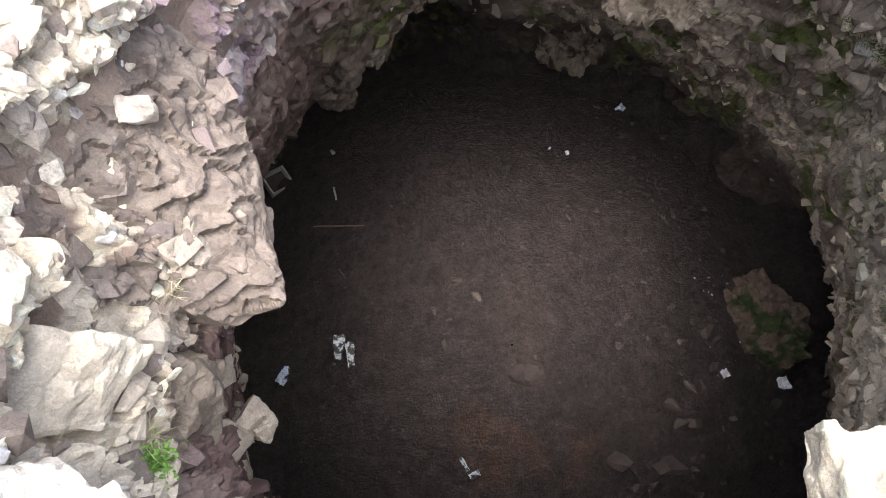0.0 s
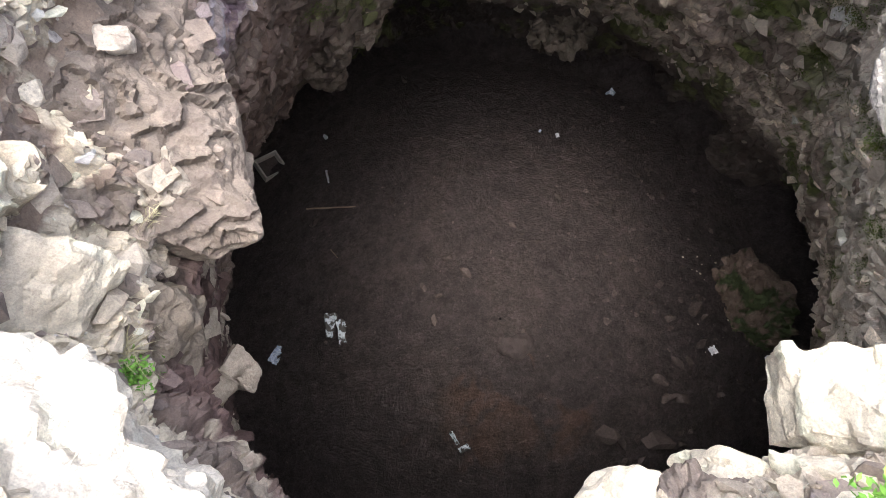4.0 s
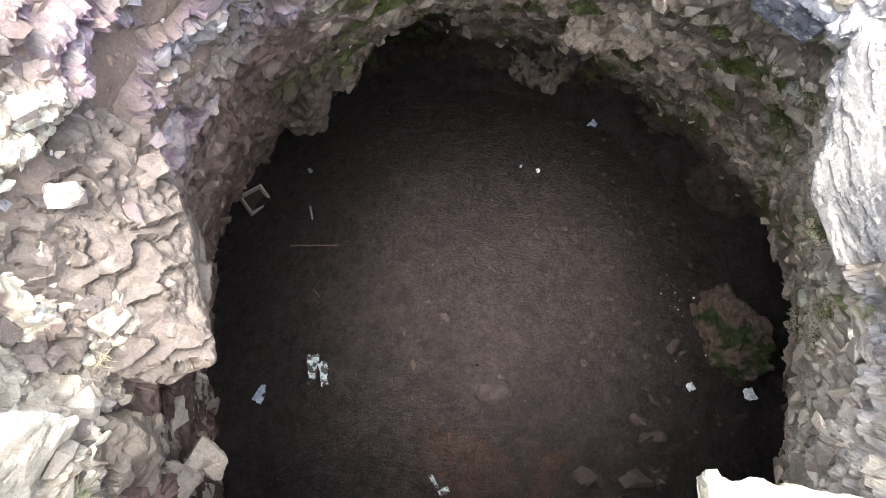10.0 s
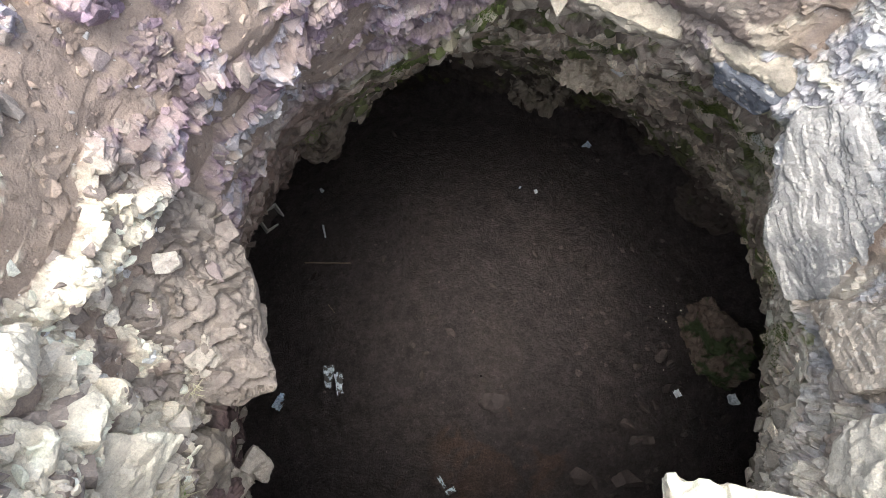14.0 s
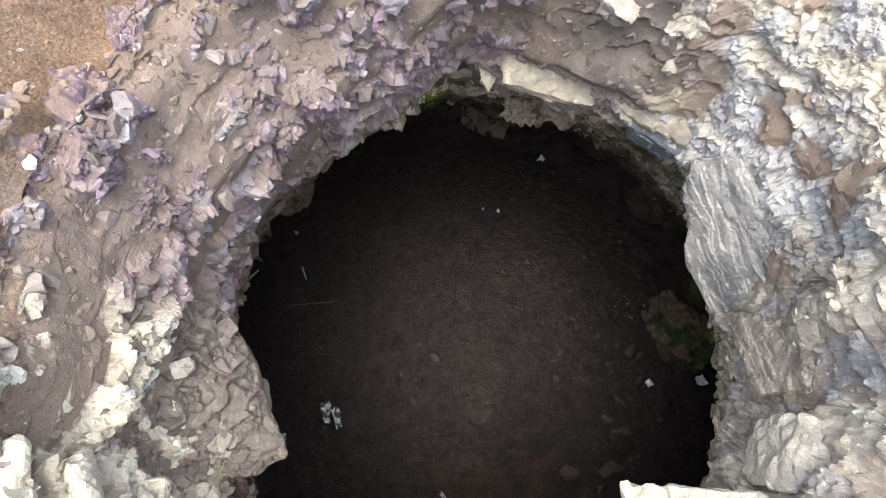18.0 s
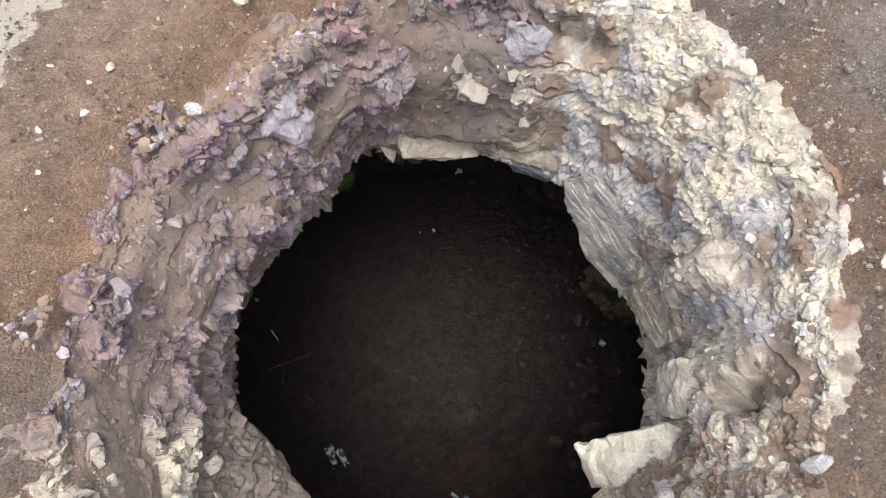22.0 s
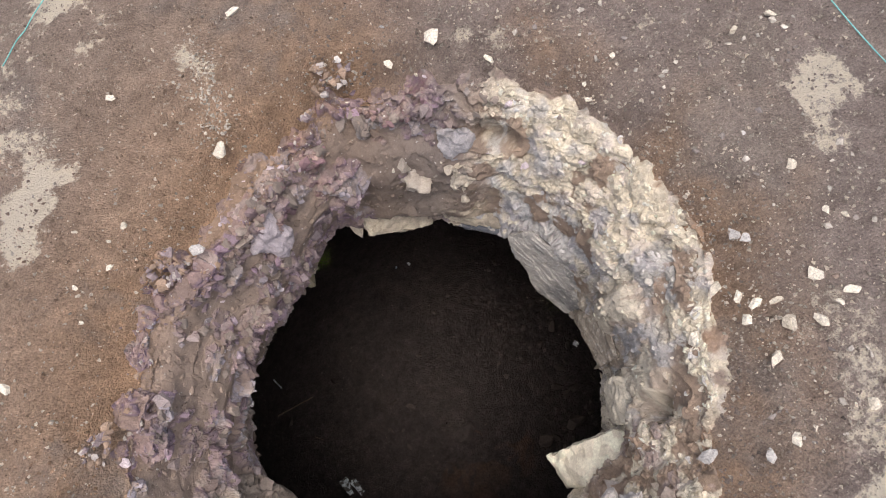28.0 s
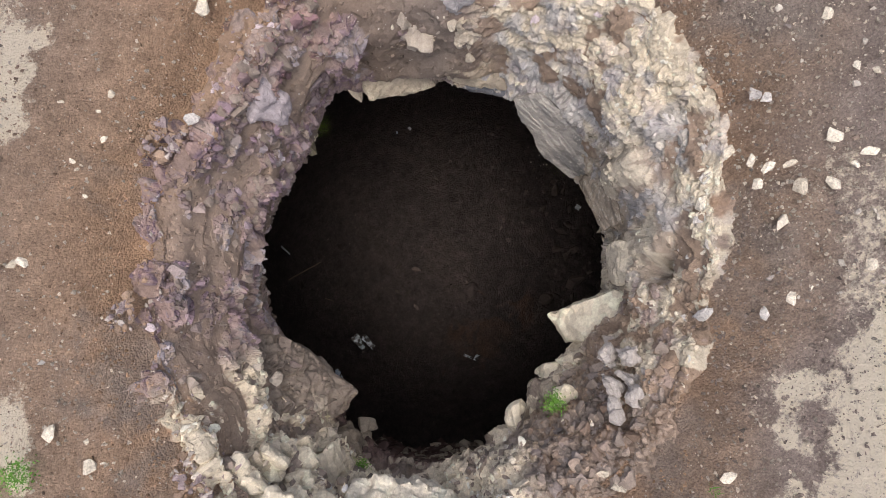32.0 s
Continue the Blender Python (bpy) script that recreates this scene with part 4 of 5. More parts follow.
caught(45, 300, 375, 1.5, 4.2, 0.08, 0.32, ["cream", "cream", "grey"], 301)
caught(50, 190, 245, 1.5, 4.2, 0.1, 0.45, ["cream", "cream", "brown"], 302)
caught(35, 245, 300, 1.2, 4.6, 0.08, 0.3, ["cream", "cream", "brown"], 303)
caught(55, 80, 185, 1.2, 4.6, 0.07, 0.28, ["purple", "purple", "grey", "brown"], 304)
caught(30, 15, 80, 1.2, 4.0, 0.07, 0.28, ["purple", "grey", "cream"], 305)
caught(110, 5, 75, 6.2, 8.5, 0.16, 0.7, ["tan", "tan", "tan", "brown"], 306, 0.4, 0.0)
caught(30, 76, 125, 6.0, 7.6, 0.15, 0.45, ["tan", "brown", "dark"], 308, 0.4, 0.0)
caught(20, 300, 352, 5.9, 6.9, 0.2, 0.5, ["tan"], 307, 0.6, 0.0)


# ---- rubble too small to pick apart ----
def crumbs(name, at, normal, tone, size, material, label, category, seed, lift=0.1, flat=0.6, points=13):
    """Many small angular stones in one mesh, each at its place with its own colour."""
    rng = np.random.RandomState(seed)
    shapes = []
    for q in range(8):
        bm = bmesh.new()
        for d in rng.normal(size=(points, 3)):
            bm.verts.new(d / np.linalg.norm(d) * rng.uniform(0.4, 0.55) * np.array([1.0, 0.8, flat]))
        got = bmesh.ops.convex_hull(bm, input=bm.verts)
        bmesh.ops.delete(bm, geom=list({g for g in got["geom_interior"] + got["geom_unused"] if isinstance(g, bmesh.types.BMVert)}), context="VERTS")
        bm.verts.index_update()
        shapes.append((np.array([v.co for v in bm.verts]), np.array([[v.index for v in f.verts] for f in bm.faces])))
        bm.free()
    verts, faces, tones, first = [], [], [], 0
    for q in range(len(at)):
        co, fa = shapes[rng.randint(8)]
        z = normal[q] + rng.normal(size=3) * 0.3
        z /= np.linalg.norm(z)
        x = np.cross(z, rng.normal(size=3))
        x /= np.linalg.norm(x)
        turn = np.stack((x, np.cross(z, x), z))
        verts.append((co * size[q] * rng.uniform(0.7, 1.25, 3)) @ turn + at[q] + normal[q] * size[q] * lift)
        faces.append(fa + first)
        tones.append(np.tile(tone[q], (len(co), 1)))
        first += len(co)
    ob = mesh_object(name, np.concatenate(verts).tolist(), np.concatenate(faces).tolist(), material, False, np.clip(np.concatenate(tones), 0.01, 0.85))
    return tagged(ob, label, category, kind="stuff")


crumb_rng = np.random.RandomState(77)
cr_row = np.searchsorted(WALL_ROW, np.concatenate((crumb_rng.uniform(1.9, 4.75, 16000), crumb_rng.uniform(5.95, 9.3, 4200))))
cr_col = crumb_rng.randint(0, len(WALL_ANG), len(cr_row))
cr_size = np.where(np.arange(len(cr_row)) < 16000, 0.022 + 0.13 * crumb_rng.rand(len(cr_row)) ** 3.5, 0.06 + 0.42 * crumb_rng.rand(len(cr_row)) ** 2.8)
cr_tone = WALL_TONE[cr_row, cr_col] * crumb_rng.uniform(0.75, 1.35, (len(cr_row), 1))
cr_tone = np.where((crumb_rng.rand(len(cr_row), 1) < 0.14) & (cr_size[:, None] < 0.06), np.array([0.62, 0.58, 0.54]), cr_tone)
cr_tan = (np.arange(len(cr_row)) >= 16000) & (fbm(WALL_AT[cr_row, cr_col], 1.0, 3, 58) + crumb_rng.uniform(-0.25, 0.25, len(cr_row)) > -0.08) & (WALL_AT[cr_row, cr_col, 2] > -12.6) & (np.abs(np.degrees(WALL_ANG[cr_col]) - 170) > 65)
cr_tone = np.where(cr_tan[:, None], TANNED * crumb_rng.uniform(0.6, 1.15, (len(cr_row), 1)), cr_tone)
cr_keep = np.nonzero((WALL_DUST[cr_row, cr_col] < 0.5) | (crumb_rng.rand(len(cr_row)) < 0.5))[0]
cr_row, cr_col, cr_tone, cr_size = cr_row[cr_keep], cr_col[cr_keep], cr_tone[cr_keep], cr_size[cr_keep]
crumbs("wall_rubble", WALL_AT[cr_row, cr_col], WALL_OUT[cr_row, cr_col], cr_tone, cr_size, ROCK, "small broken stones caught on the pit wall", "rubble", 78, 0.06, 0.45)

fk_row, fk_col = np.searchsorted(WALL_ROW, crumb_rng.uniform(2.3, 4.75, 5200)), crumb_rng.randint(0, len(WALL_ANG), 5200)
fk_bare = np.nonzero((WALL_DUST[fk_row, fk_col] < 0.4) & (np.cos(WALL_ANG[fk_col] + 0.2) < crumb_rng.uniform(0.1, 0.9, 5200)) & ((np.abs(np.degrees(WALL_ANG[fk_col]) - 50) > 30) | (WALL_ROW[fk_row] < 3.2)))[0][:3000]
fk_row, fk_col = fk_row[fk_bare], fk_col[fk_bare]
fk_tone = WALL_TONE[fk_row, fk_col] * crumb_rng.uniform(0.8, 1.4, (len(fk_row), 1))
crumbs("wall_flakes", WALL_AT[fk_row, fk_col], WALL_OUT[fk_row, fk_col] * (1, 1, 0.6) + (0, 0, 0.5), fk_tone, 0.05 + 0.19 * crumb_rng.rand(len(fk_row)) ** 2.0, ROCK, "thin flakes of rock peeling off the pit wall", "rubble", 81, -0.03, 0.3)

bk_row, bk_col = np.searchsorted(WALL_ROW, crumb_rng.uniform(2.4, 4.7, 4200)), crumb_rng.randint(0, len(WALL_ANG), 4200)
bk_bare = np.nonzero((WALL_DUST[bk_row, bk_col] < 0.6) & (np.cos(WALL_ANG[bk_col] + 0.2) < crumb_rng.uniform(0.0, 0.8, 4200)) & ((np.abs(np.degrees(WALL_ANG[bk_col]) - 50) > 30) | (WALL_ROW[bk_row] < 3.2)))[0][:1700]
bk_row, bk_col = bk_row[bk_bare], bk_col[bk_bare]
bk_pale = crumb_rng.rand(len(bk_row))[:, None]
bk_tone = WALL_TONE[bk_row, bk_col] * (1 - 0.5 * bk_pale) + np.array([0.42, 0.375, 0.385]) * 0.5 * bk_pale
bk_tone = np.where(crumb_rng.rand(len(bk_row), 1) < 0.5, EARTH * crumb_rng.uniform(1.0, 1.6, (len(bk_row), 1)), bk_tone)
crumbs("wall_blocks", WALL_AT[bk_row, bk_col], WALL_OUT[bk_row, bk_col], bk_tone, 0.08 + 0.24 * crumb_rng.rand(len(bk_row)) ** 2.0, ROCK, "broken blocks stuck in the pit wall", "rubble", 82, -0.1, 0.65)

rs_row = np.searchsorted(WALL_ROW, 1.75 + 0.9 * crumb_rng.rand(1500) ** 1.2)
rs_col = (crumb_rng.uniform(75, 250, 1500) / 360 * len(WALL_ANG)).astype(int)
rs_hue = crumb_rng.rand(1500, 1)
rs_tone = np.where(rs_hue < 0.45, np.array([0.38, 0.27, 0.19]), np.where(rs_hue < 0.8, np.array([0.37, 0.295, 0.315]), np.array([0.6, 0.55, 0.5]))) * crumb_rng.uniform(0.75, 1.25, (1500, 1))
crumbs("rim_rubble", WALL_AT[rs_row, rs_col], WALL_OUT[rs_row, rs_col] + (0, 0, 0.7), rs_tone, 0.03 + 0.1 * crumb_rng.rand(1500) ** 3, ROCK, "soil clods and violet stones along the rim", "rubble", 84, -0.1, 0.7)

ou_deg = np.radians(crumb_rng.uniform(70, 255, 2600))
ou_away = 0.02 + 0.4 * crumb_rng.rand(2600) ** 1.8
ou_r = rim_radius(ou_deg) + ou_away
ou_x, ou_y = CX + ou_r * np.cos(ou_deg), CY + ou_r * np.sin(ou_deg)
ou_p = np.stack((ou_x, ou_y, ou_x * 0), 1)
ou_z = ground_height(ou_x, ou_y) + 0.05 * fbm(ou_p, 1.3, 4, 71) + 0.018 * fbm(ou_p, 0.16, 3, 72)
ou_keep = np.nonzero(fbm(ou_p, 0.7, 3, 59) - 0.7 * ou_away > -0.05)[0]
ou_hue = crumb_rng.rand(2600, 1)
ou_tone = np.where(ou_hue < 0.45, np.array([0.36, 0.265, 0.2]), np.where(ou_hue < 0.85, np.array([0.33, 0.27, 0.28]), np.array([0.55, 0.5, 0.47]))) * crumb_rng.uniform(0.75, 1.2, (2600, 1))
crumbs("rim_stones", np.stack((ou_x, ou_y, ou_z), 1)[ou_keep], np.tile((0.0, 0.0, 1.0), (len(ou_keep), 1)), ou_tone[ou_keep], (0.025 + 0.17 * crumb_rng.rand(2600) ** 2.6)[ou_keep], ROCK, "violet, brown and pale stones half sunk round the rim", "rubble", 85, 0.05, 0.55)

gr_deg, gr_away = crumb_rng.uniform(0, 2 * math.pi, 36000), 0.05 + 7.5 * crumb_rng.rand(36000) ** 1.2
gr_r = ring(R_OUT, gr_deg) + gr_away
gr_x, gr_y = CX + gr_r * np.cos(gr_deg), CY + gr_r * np.sin(gr_deg)
gr_p = np.stack((gr_x, gr_y, gr_x * 0), 1)
gr_z = ground_height(gr_x, gr_y) + 0.05 * fbm(gr_p, 1.3, 4, 71) + 0.018 * fbm(gr_p, 0.16, 3, 72)
gr_patch = fbm(gr_p, 1.2, 3, 83)
gr_soil = blend(np.tile((0.31, 0.26, 0.228), (36000, 1)), (0.42, 0.278, 0.18), np.exp(-gr_away / 2.4) * (gr_x < 2.5))
gr_light = crumb_rng.rand(36000) < 0.25 + 0.35 * (gr_x > 4.6) + 0.5 * step(gr_patch, 0.2, 0.6)
gr_tone = np.where(gr_light[:, None], np.array([0.62, 0.56, 0.48]), gr_soil) * crumb_rng.uniform(0.7, 1.35, (36000, 1))
gr_tone *= np.where(crumb_rng.rand(36000, 1) < 0.14, 0.6, 1.0)
gr_up = np.tile((0.0, 0.0, 1.0), (36000, 1))
crumbs("gravel", np.stack((gr_x, gr_y, gr_z), 1), gr_up, gr_tone, 0.016 + 0.066 * crumb_rng.rand(36000) ** 2.4, SOIL, "pale and brown gravel strewn on the soil", "gravel", 79, 0.2, 0.6, 9)

fg_deg, fg_away = crumb_rng.uniform(0, 2 * math.pi, 30000), 0.1 + 4.2 * crumb_rng.rand(30000)
fg_r = ring(R_OUT, fg_deg) + fg_away
fg_x, fg_y = CX + fg_r * np.cos(fg_deg), CY + fg_r * np.sin(fg_deg)
fg_p = np.stack((fg_x, fg_y, fg_x * 0), 1)
fg_keep = np.nonzero(fbm(fg_p, 0.8, 3, 88) + crumb_rng.uniform(-0.5, 0.5, 30000) > -0.15)[0]
fg_z = ground_height(fg_x, fg_y) + 0.05 * fbm(fg_p, 1.3, 4, 71) + 0.018 * fbm(fg_p, 0.16, 3, 72)
fg_tone = soil_tone(fg_p, np.degrees(fg_deg), fg_away)[0] * crumb_rng.uniform(0.6, 1.5, (30000, 1))
fg_tone = np.where((crumb_rng.rand(30000) < 0.1 + 0.25 * (fg_x > 4.4))[:, None], np.array([0.6, 0.55, 0.48]), fg_tone)
crumbs("fine_gravel", np.stack((fg_x, fg_y, fg_z), 1)[fg_keep], np.tile((0.0, 0.0, 1.0), (len(fg_keep), 1)), fg_tone[fg_keep], (0.014 + 0.022 * crumb_rng.rand(30000))[fg_keep], SOIL, "fine brown and pale grit on the soil", "gravel", 90, 0.25, 0.7, 7)

pb_deg, pb_away = np.radians(crumb_rng.uniform(-60, 45, 700)), 0.5 + 5.0 * crumb_rng.rand(700)
pb_r = ring(R_OUT, pb_deg) + pb_away
pb_x, pb_y = CX + pb_r * np.cos(pb_deg), CY + pb_r * np.sin(pb_deg)
pb_p = np.stack((pb_x, pb_y, pb_x * 0), 1)
pb_z = ground_height(pb_x, pb_y) + 0.05 * fbm(pb_p, 1.3, 4, 71) + 0.018 * fbm(pb_p, 0.16, 3, 72)
pb_keep = np.nonzero(fbm(pb_p, 0.9, 4, 77) + crumb_rng.uniform(-0.4, 0.4, 700) > -0.1)[0]
pb_tone = np.where(crumb_rng.rand(700, 1) < 0.65, np.array([0.68, 0.63, 0.56]), np.array([0.34, 0.3, 0.28])) * crumb_rng.uniform(0.75, 1.15, (700, 1))
crumbs("pale_pebbles", np.stack((pb_x, pb_y, pb_z), 1)[pb_keep], np.tile((0.0, 0.0, 1.0), (len(pb_keep), 1)), pb_tone[pb_keep], (0.035 + 0.1 * crumb_rng.rand(700) ** 2)[pb_keep], ROCK, "pale and grey pebbles strewn on the soil", "pebbles", 92, 0.1, 0.6, 12)

gt_u = crumb_rng.rand(420)
gt_x = 1.3 - 0.5 * gt_u + crumb_rng.normal(0, 0.16, 420)
gt_y = 7.7 - 1.5 * gt_u + crumb_rng.normal(0, 0.2, 420)
gt_p = np.stack((gt_x, gt_y, gt_x * 0), 1)
gt_z = ground_height(gt_x, gt_y) + 0.05 * fbm(gt_p, 1.3, 4, 71) + 0.018 * fbm(gt_p, 0.16, 3, 72)
crumbs("pale_gravel", np.stack((gt_x, gt_y, gt_z), 1), np.tile((0.0, 0.0, 1.0), (420, 1)), np.array([0.68, 0.62, 0.53]) * crumb_rng.uniform(0.6, 1.15, (420, 1)), 0.02 + 0.06 * crumb_rng.rand(420) ** 2.5, ROCK, "tongue of pale gravel on brown soil", "gravel", 93, 0.15, 0.6, 10)

fl_r, fl_a = 8.3 * np.sqrt(crumb_rng.rand(2600)), crumb_rng.uniform(0, 2 * math.pi, 2600)
fl_x, fl_y = 1.3 + fl_r * np.cos(fl_a), 1.2 + fl_r * np.sin(fl_a)
fl_tone = np.tile((0.085, 0.069, 0.063), (2600, 1)) * crumb_rng.uniform(0.6, 1.7, (2600, 1))
fl_size = 0.03 + 0.14 * crumb_rng.rand(2600) ** 4 * (0.5 + (fl_x > 3.5))
crumbs("floor_rubble", np.stack((fl_x, fl_y, floor_height(fl_x, fl_y)), 1), np.tile((0.0, 0.0, 1.0), (2600, 1)), fl_tone, fl_size, FLOOR, "dark stones strewn on the cave floor", "rubble", 80, 0.1)


# ---- single stones ----
def lone_stone(kind, x, y, size, seed, label, height, group):
    rng = random.Random(seed)
    ob = new("stone", STONES[kind][rng.randrange(7)])
    ob.matrix_basis = Matrix.LocRotScale((x, y, float(height(np.array([x]), np.array([y]))[0]) + size * 0.08), Euler((rng.uniform(-0.3, 0.3), rng.uniform(-0.3, 0.3), rng.uniform(0, 6.28))), Vector((size * 1.1, size * rng.uniform(0.65, 0.95), size * 0.75)))
    return tagged(ob, label, "stone", group)


# pale stones lying round the pit: x, y, size
LYING = [(5.22, 0.07, 0.26), (5.85, 0.33, 0.24), (6.04, -0.02, 0.22), (5.01, 0.59, 0.2), (5.1, 0.45, 0.18), (5.3, 0.35, 0.18), (4.91, 0.35, 0.18), (5.53, -0.11, 0.2), (4.9, 0.84, 0.22),
         (4.84, -0.14, 0.22), (6.5, 0.85, 0.16), (6.59, 1.48, 0.18), (4.4, -0.9, 0.2), (4.65, -0.93, 0.1), (5.31, -1.06, 0.18), (0.82, 6.05, 0.3), (-0.76, 5.82, 0.13), (-1.17, 5.42, 0.12),
         (-1.66, 5.41, 0.12), (-1.79, 4.97, 0.1), (-1.35, 6.12, 0.09), (-1.03, 5.74, 0.08)]
LYING_MORE = [(-3.02, 4.79, 0.18), (-2.88, 4.74, 0.2), (-3.79, 2.76, 0.22), (-3.59, 2.14, 0.24), (-3.47, 2.41, 0.1), (5.85, -0.07, 0.15), (4.1, 5.78, 0.34), (-0.11, 7.65, 0.2), (2.0, 7.86, 0.26), (4.59, 5.05, 0.2),
              (3.41, 5.82, 0.16), (5.3, 3.72, 0.16), (7.34, 3.34, 0.18), (7.88, 3.24, 0.18), (-1.04, 6.55, 0.08), (5.37, 3.93, 0.1), (5.89, 4.02, 0.11), (-2.28, 6.23, 0.13), (2.7, -2.17, 0.25), (6.63, 0.67, 0.12)]
for q, (sx, sy, size) in enumerate(LYING + LYING_MORE):
    lone_stone("cream", sx, sy, size, 400 + q, "pale broken stone lying on brown soil", ground_height, "stones round the pit")
for q, (sx, sy, size) in enumerate([(5.49, 1.22, 0.24), (4.09, -0.89, 0.2), (-0.16, 5.02, 0.24), (2.85, 6.28, 0.14), (5.55, 1.11, 0.18), (6.44, 2.16, 0.12)]):
    lone_stone("grey", sx, sy, size, 460 + q, "grey lava stone lying on brown soil", ground_height, "stones round the pit")
lying_rng = random.Random(9)
for q in range(60):
    la, lr = lying_rng.uniform(0, 6.283), lying_rng.uniform(4.6, 9.0)
    lone_stone(lying_rng.choice(["cream", "grey", "brown"]), CX + lr * math.cos(la), CY + lr * math.sin(la), lying_rng.uniform(0.06, 0.13), 480 + q, "small broken stone lying on soil", ground_height, "stones round the pit")
for q, (sx, sy, size) in enumerate([(0.69, 2.19, 0.34), (0.03, 1.26, 0.3), (-0.21, 1.96, 0.24), (0.1, 1.75, 0.2), (1.35, 1.1, 0.2), (1.75, 0.95, 0.2), (2.2, 2.9, 0.16), (1.7, 3.3, 0.2), (0.3, 2.6, 0.3), (4.68, -1.13, 0.8), (3.54, -0.95, 0.6), (3.9, -1.1, 0.4),
                                   (-0.92, 9.2, 0.3), (-3.0, 4.1, 0.35), (-1.0, 4.3, 0.25), (2.9, 4.3, 0.2)]):
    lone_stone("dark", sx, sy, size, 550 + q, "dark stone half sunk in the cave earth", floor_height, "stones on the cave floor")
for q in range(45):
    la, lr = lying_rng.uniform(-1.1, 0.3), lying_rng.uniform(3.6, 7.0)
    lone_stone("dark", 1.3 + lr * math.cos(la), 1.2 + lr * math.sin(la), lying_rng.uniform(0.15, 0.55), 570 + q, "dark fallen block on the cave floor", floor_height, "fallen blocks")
for q in range(16):
    la, lr = lying_rng.uniform(-0.15, 0.35), lying_rng.uniform(4.7, 5.8)
    lone_stone("tan", 1.3 + lr * math.cos(la), 1.2 + lr * math.sin(la) + 0.2, lying_rng.uniform(0.03, 0.07), 650 + q, "small pale chip on the cave floor", floor_height, "pale chips")
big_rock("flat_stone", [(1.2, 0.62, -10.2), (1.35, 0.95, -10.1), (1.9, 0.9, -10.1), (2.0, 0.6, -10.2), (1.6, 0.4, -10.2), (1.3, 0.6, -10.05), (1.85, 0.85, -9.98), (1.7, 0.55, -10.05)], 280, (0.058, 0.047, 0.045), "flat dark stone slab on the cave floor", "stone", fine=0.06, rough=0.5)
big_rock("tan_outcrop", [(2.8, 10.1, -12.2), (3.4, 10.6, -11.6), (4.6, 9.9, -12.2), (4.3, 9.5, -13.2), (3.0, 9.5, -13.4), (3.8, 9.5, -12.5), (4.8, 10.5, -13.6), (2.8, 10.6, -13.6)], 284, (0.3, 0.26, 0.21), "tan rock outcrop at the foot of the cave wall", fine=0.08, rough=2.2, wet=(0.08, 0.065, 0.055))


# ---- rubbish on the cave floor ----
def box_part(name, parent, material, size, at, turn=(0, 0, 0), label="", wobble=0.0, seed=0, cuts=0):
    bm = bmesh.new()
    bmesh.ops.create_cube(bm, size=1)
    bmesh.ops.scale(bm, vec=size, verts=bm.verts)
    if cuts:
        bmesh.ops.subdivide_edges(bm, edges=bm.edges, cuts=cuts, use_grid_fill=True)
    else:
        bmesh.ops.bevel(bm, geom=bm.edges, offset=min(size) * 0.15, segments=1, affect="EDGES")
    rng = random.Random(seed)
    if wobble:
        for v in bm.verts:
            v.co += Vector((rng.uniform(-1, 1), rng.uniform(-1, 1), rng.uniform(-1, 1))) * wobble
    ob = part(name, bm, material, parent, label)
    ob.matrix_basis = Matrix.LocRotScale(at, Euler(turn), None)
    return ob


def on_floor(x, y, lift=0.0):
    return Vector((x, y, float(floor_height(np.array([x]), np.array([y]))[0]) + lift))


crate = tagged(new("crate"), "open dirty grey crate lying on cave earth", "crate")
crate.matrix_basis = Matrix.LocRotScale(on_floor(-4.84, 6.35, 0.02), Euler((0.25, 0.3, radians(40))), None)
box_part("side", crate, BOARD, (0.72, 0.05, 0.3), (0, 0.3, 0.15))
box_part("side", crate, BOARD, (0.72, 0.05, 0.3), (0, -0.3, 0.15))
box_part("side", crate, BOARD, (0.05, 0.55, 0.3), (0.335, 0, 0.15))
box_part("side", crate, BOARD, (0.05, 0.55, 0.3), (-0.335, 0, 0.15))
# the bottom takes the near-black stone colour, far darker than the sides
box_part("bottom", crate, DARK, (0.62, 0.54, 0.03), (0, 0, 0.02), label="dark crate bottom")


def stick(x0, y0, x1, y1, radius, material, label, name="stick", category="stick"):
    a, b = on_floor(x0, y0, radius * 1.2), on_floor(x1, y1, radius * 1.2)
    bm = bmesh.new()
    bmesh.ops.create_cone(bm, cap_ends=True, segments=8, radius1=radius, radius2=radius * 0.8, depth=(b - a).length)
    bmesh.ops.subdivide_edges(bm, edges=[e for e in bm.edges if e.calc_length() > radius * 4], cuts=5)
    rng = random.Random(int(x0 * 100))
    for v in bm.verts:
        k = 0.25 * radius * math.sin(v.co.z * 9)
        v.co += Vector((k, rng.uniform(-0.1, 0.1) * radius, 0))
    me = bpy.data.meshes.new(name)
    bm.to_mesh(me)
    bm.free()
    me.materials.append(material)
    ob = new(name, me)
    ob.matrix_basis = Matrix.Translation((a + b) / 2) @ (b - a).to_track_quat("Z", "Y").to_matrix().to_4x4()
    return tagged(ob, label, category)


stick(-3.33, 4.57, -1.93, 4.32, 0.022, WOOD, "long thin wooden stick lying on cave earth")
stick(-2.92, 5.75, -2.8, 5.3, 0.03, WHITE, "short pale stick lying on cave earth")
stick(-2.45, 3.2, -2.25, 2.95, 0.012, WOOD, "thin twig lying on cave earth")


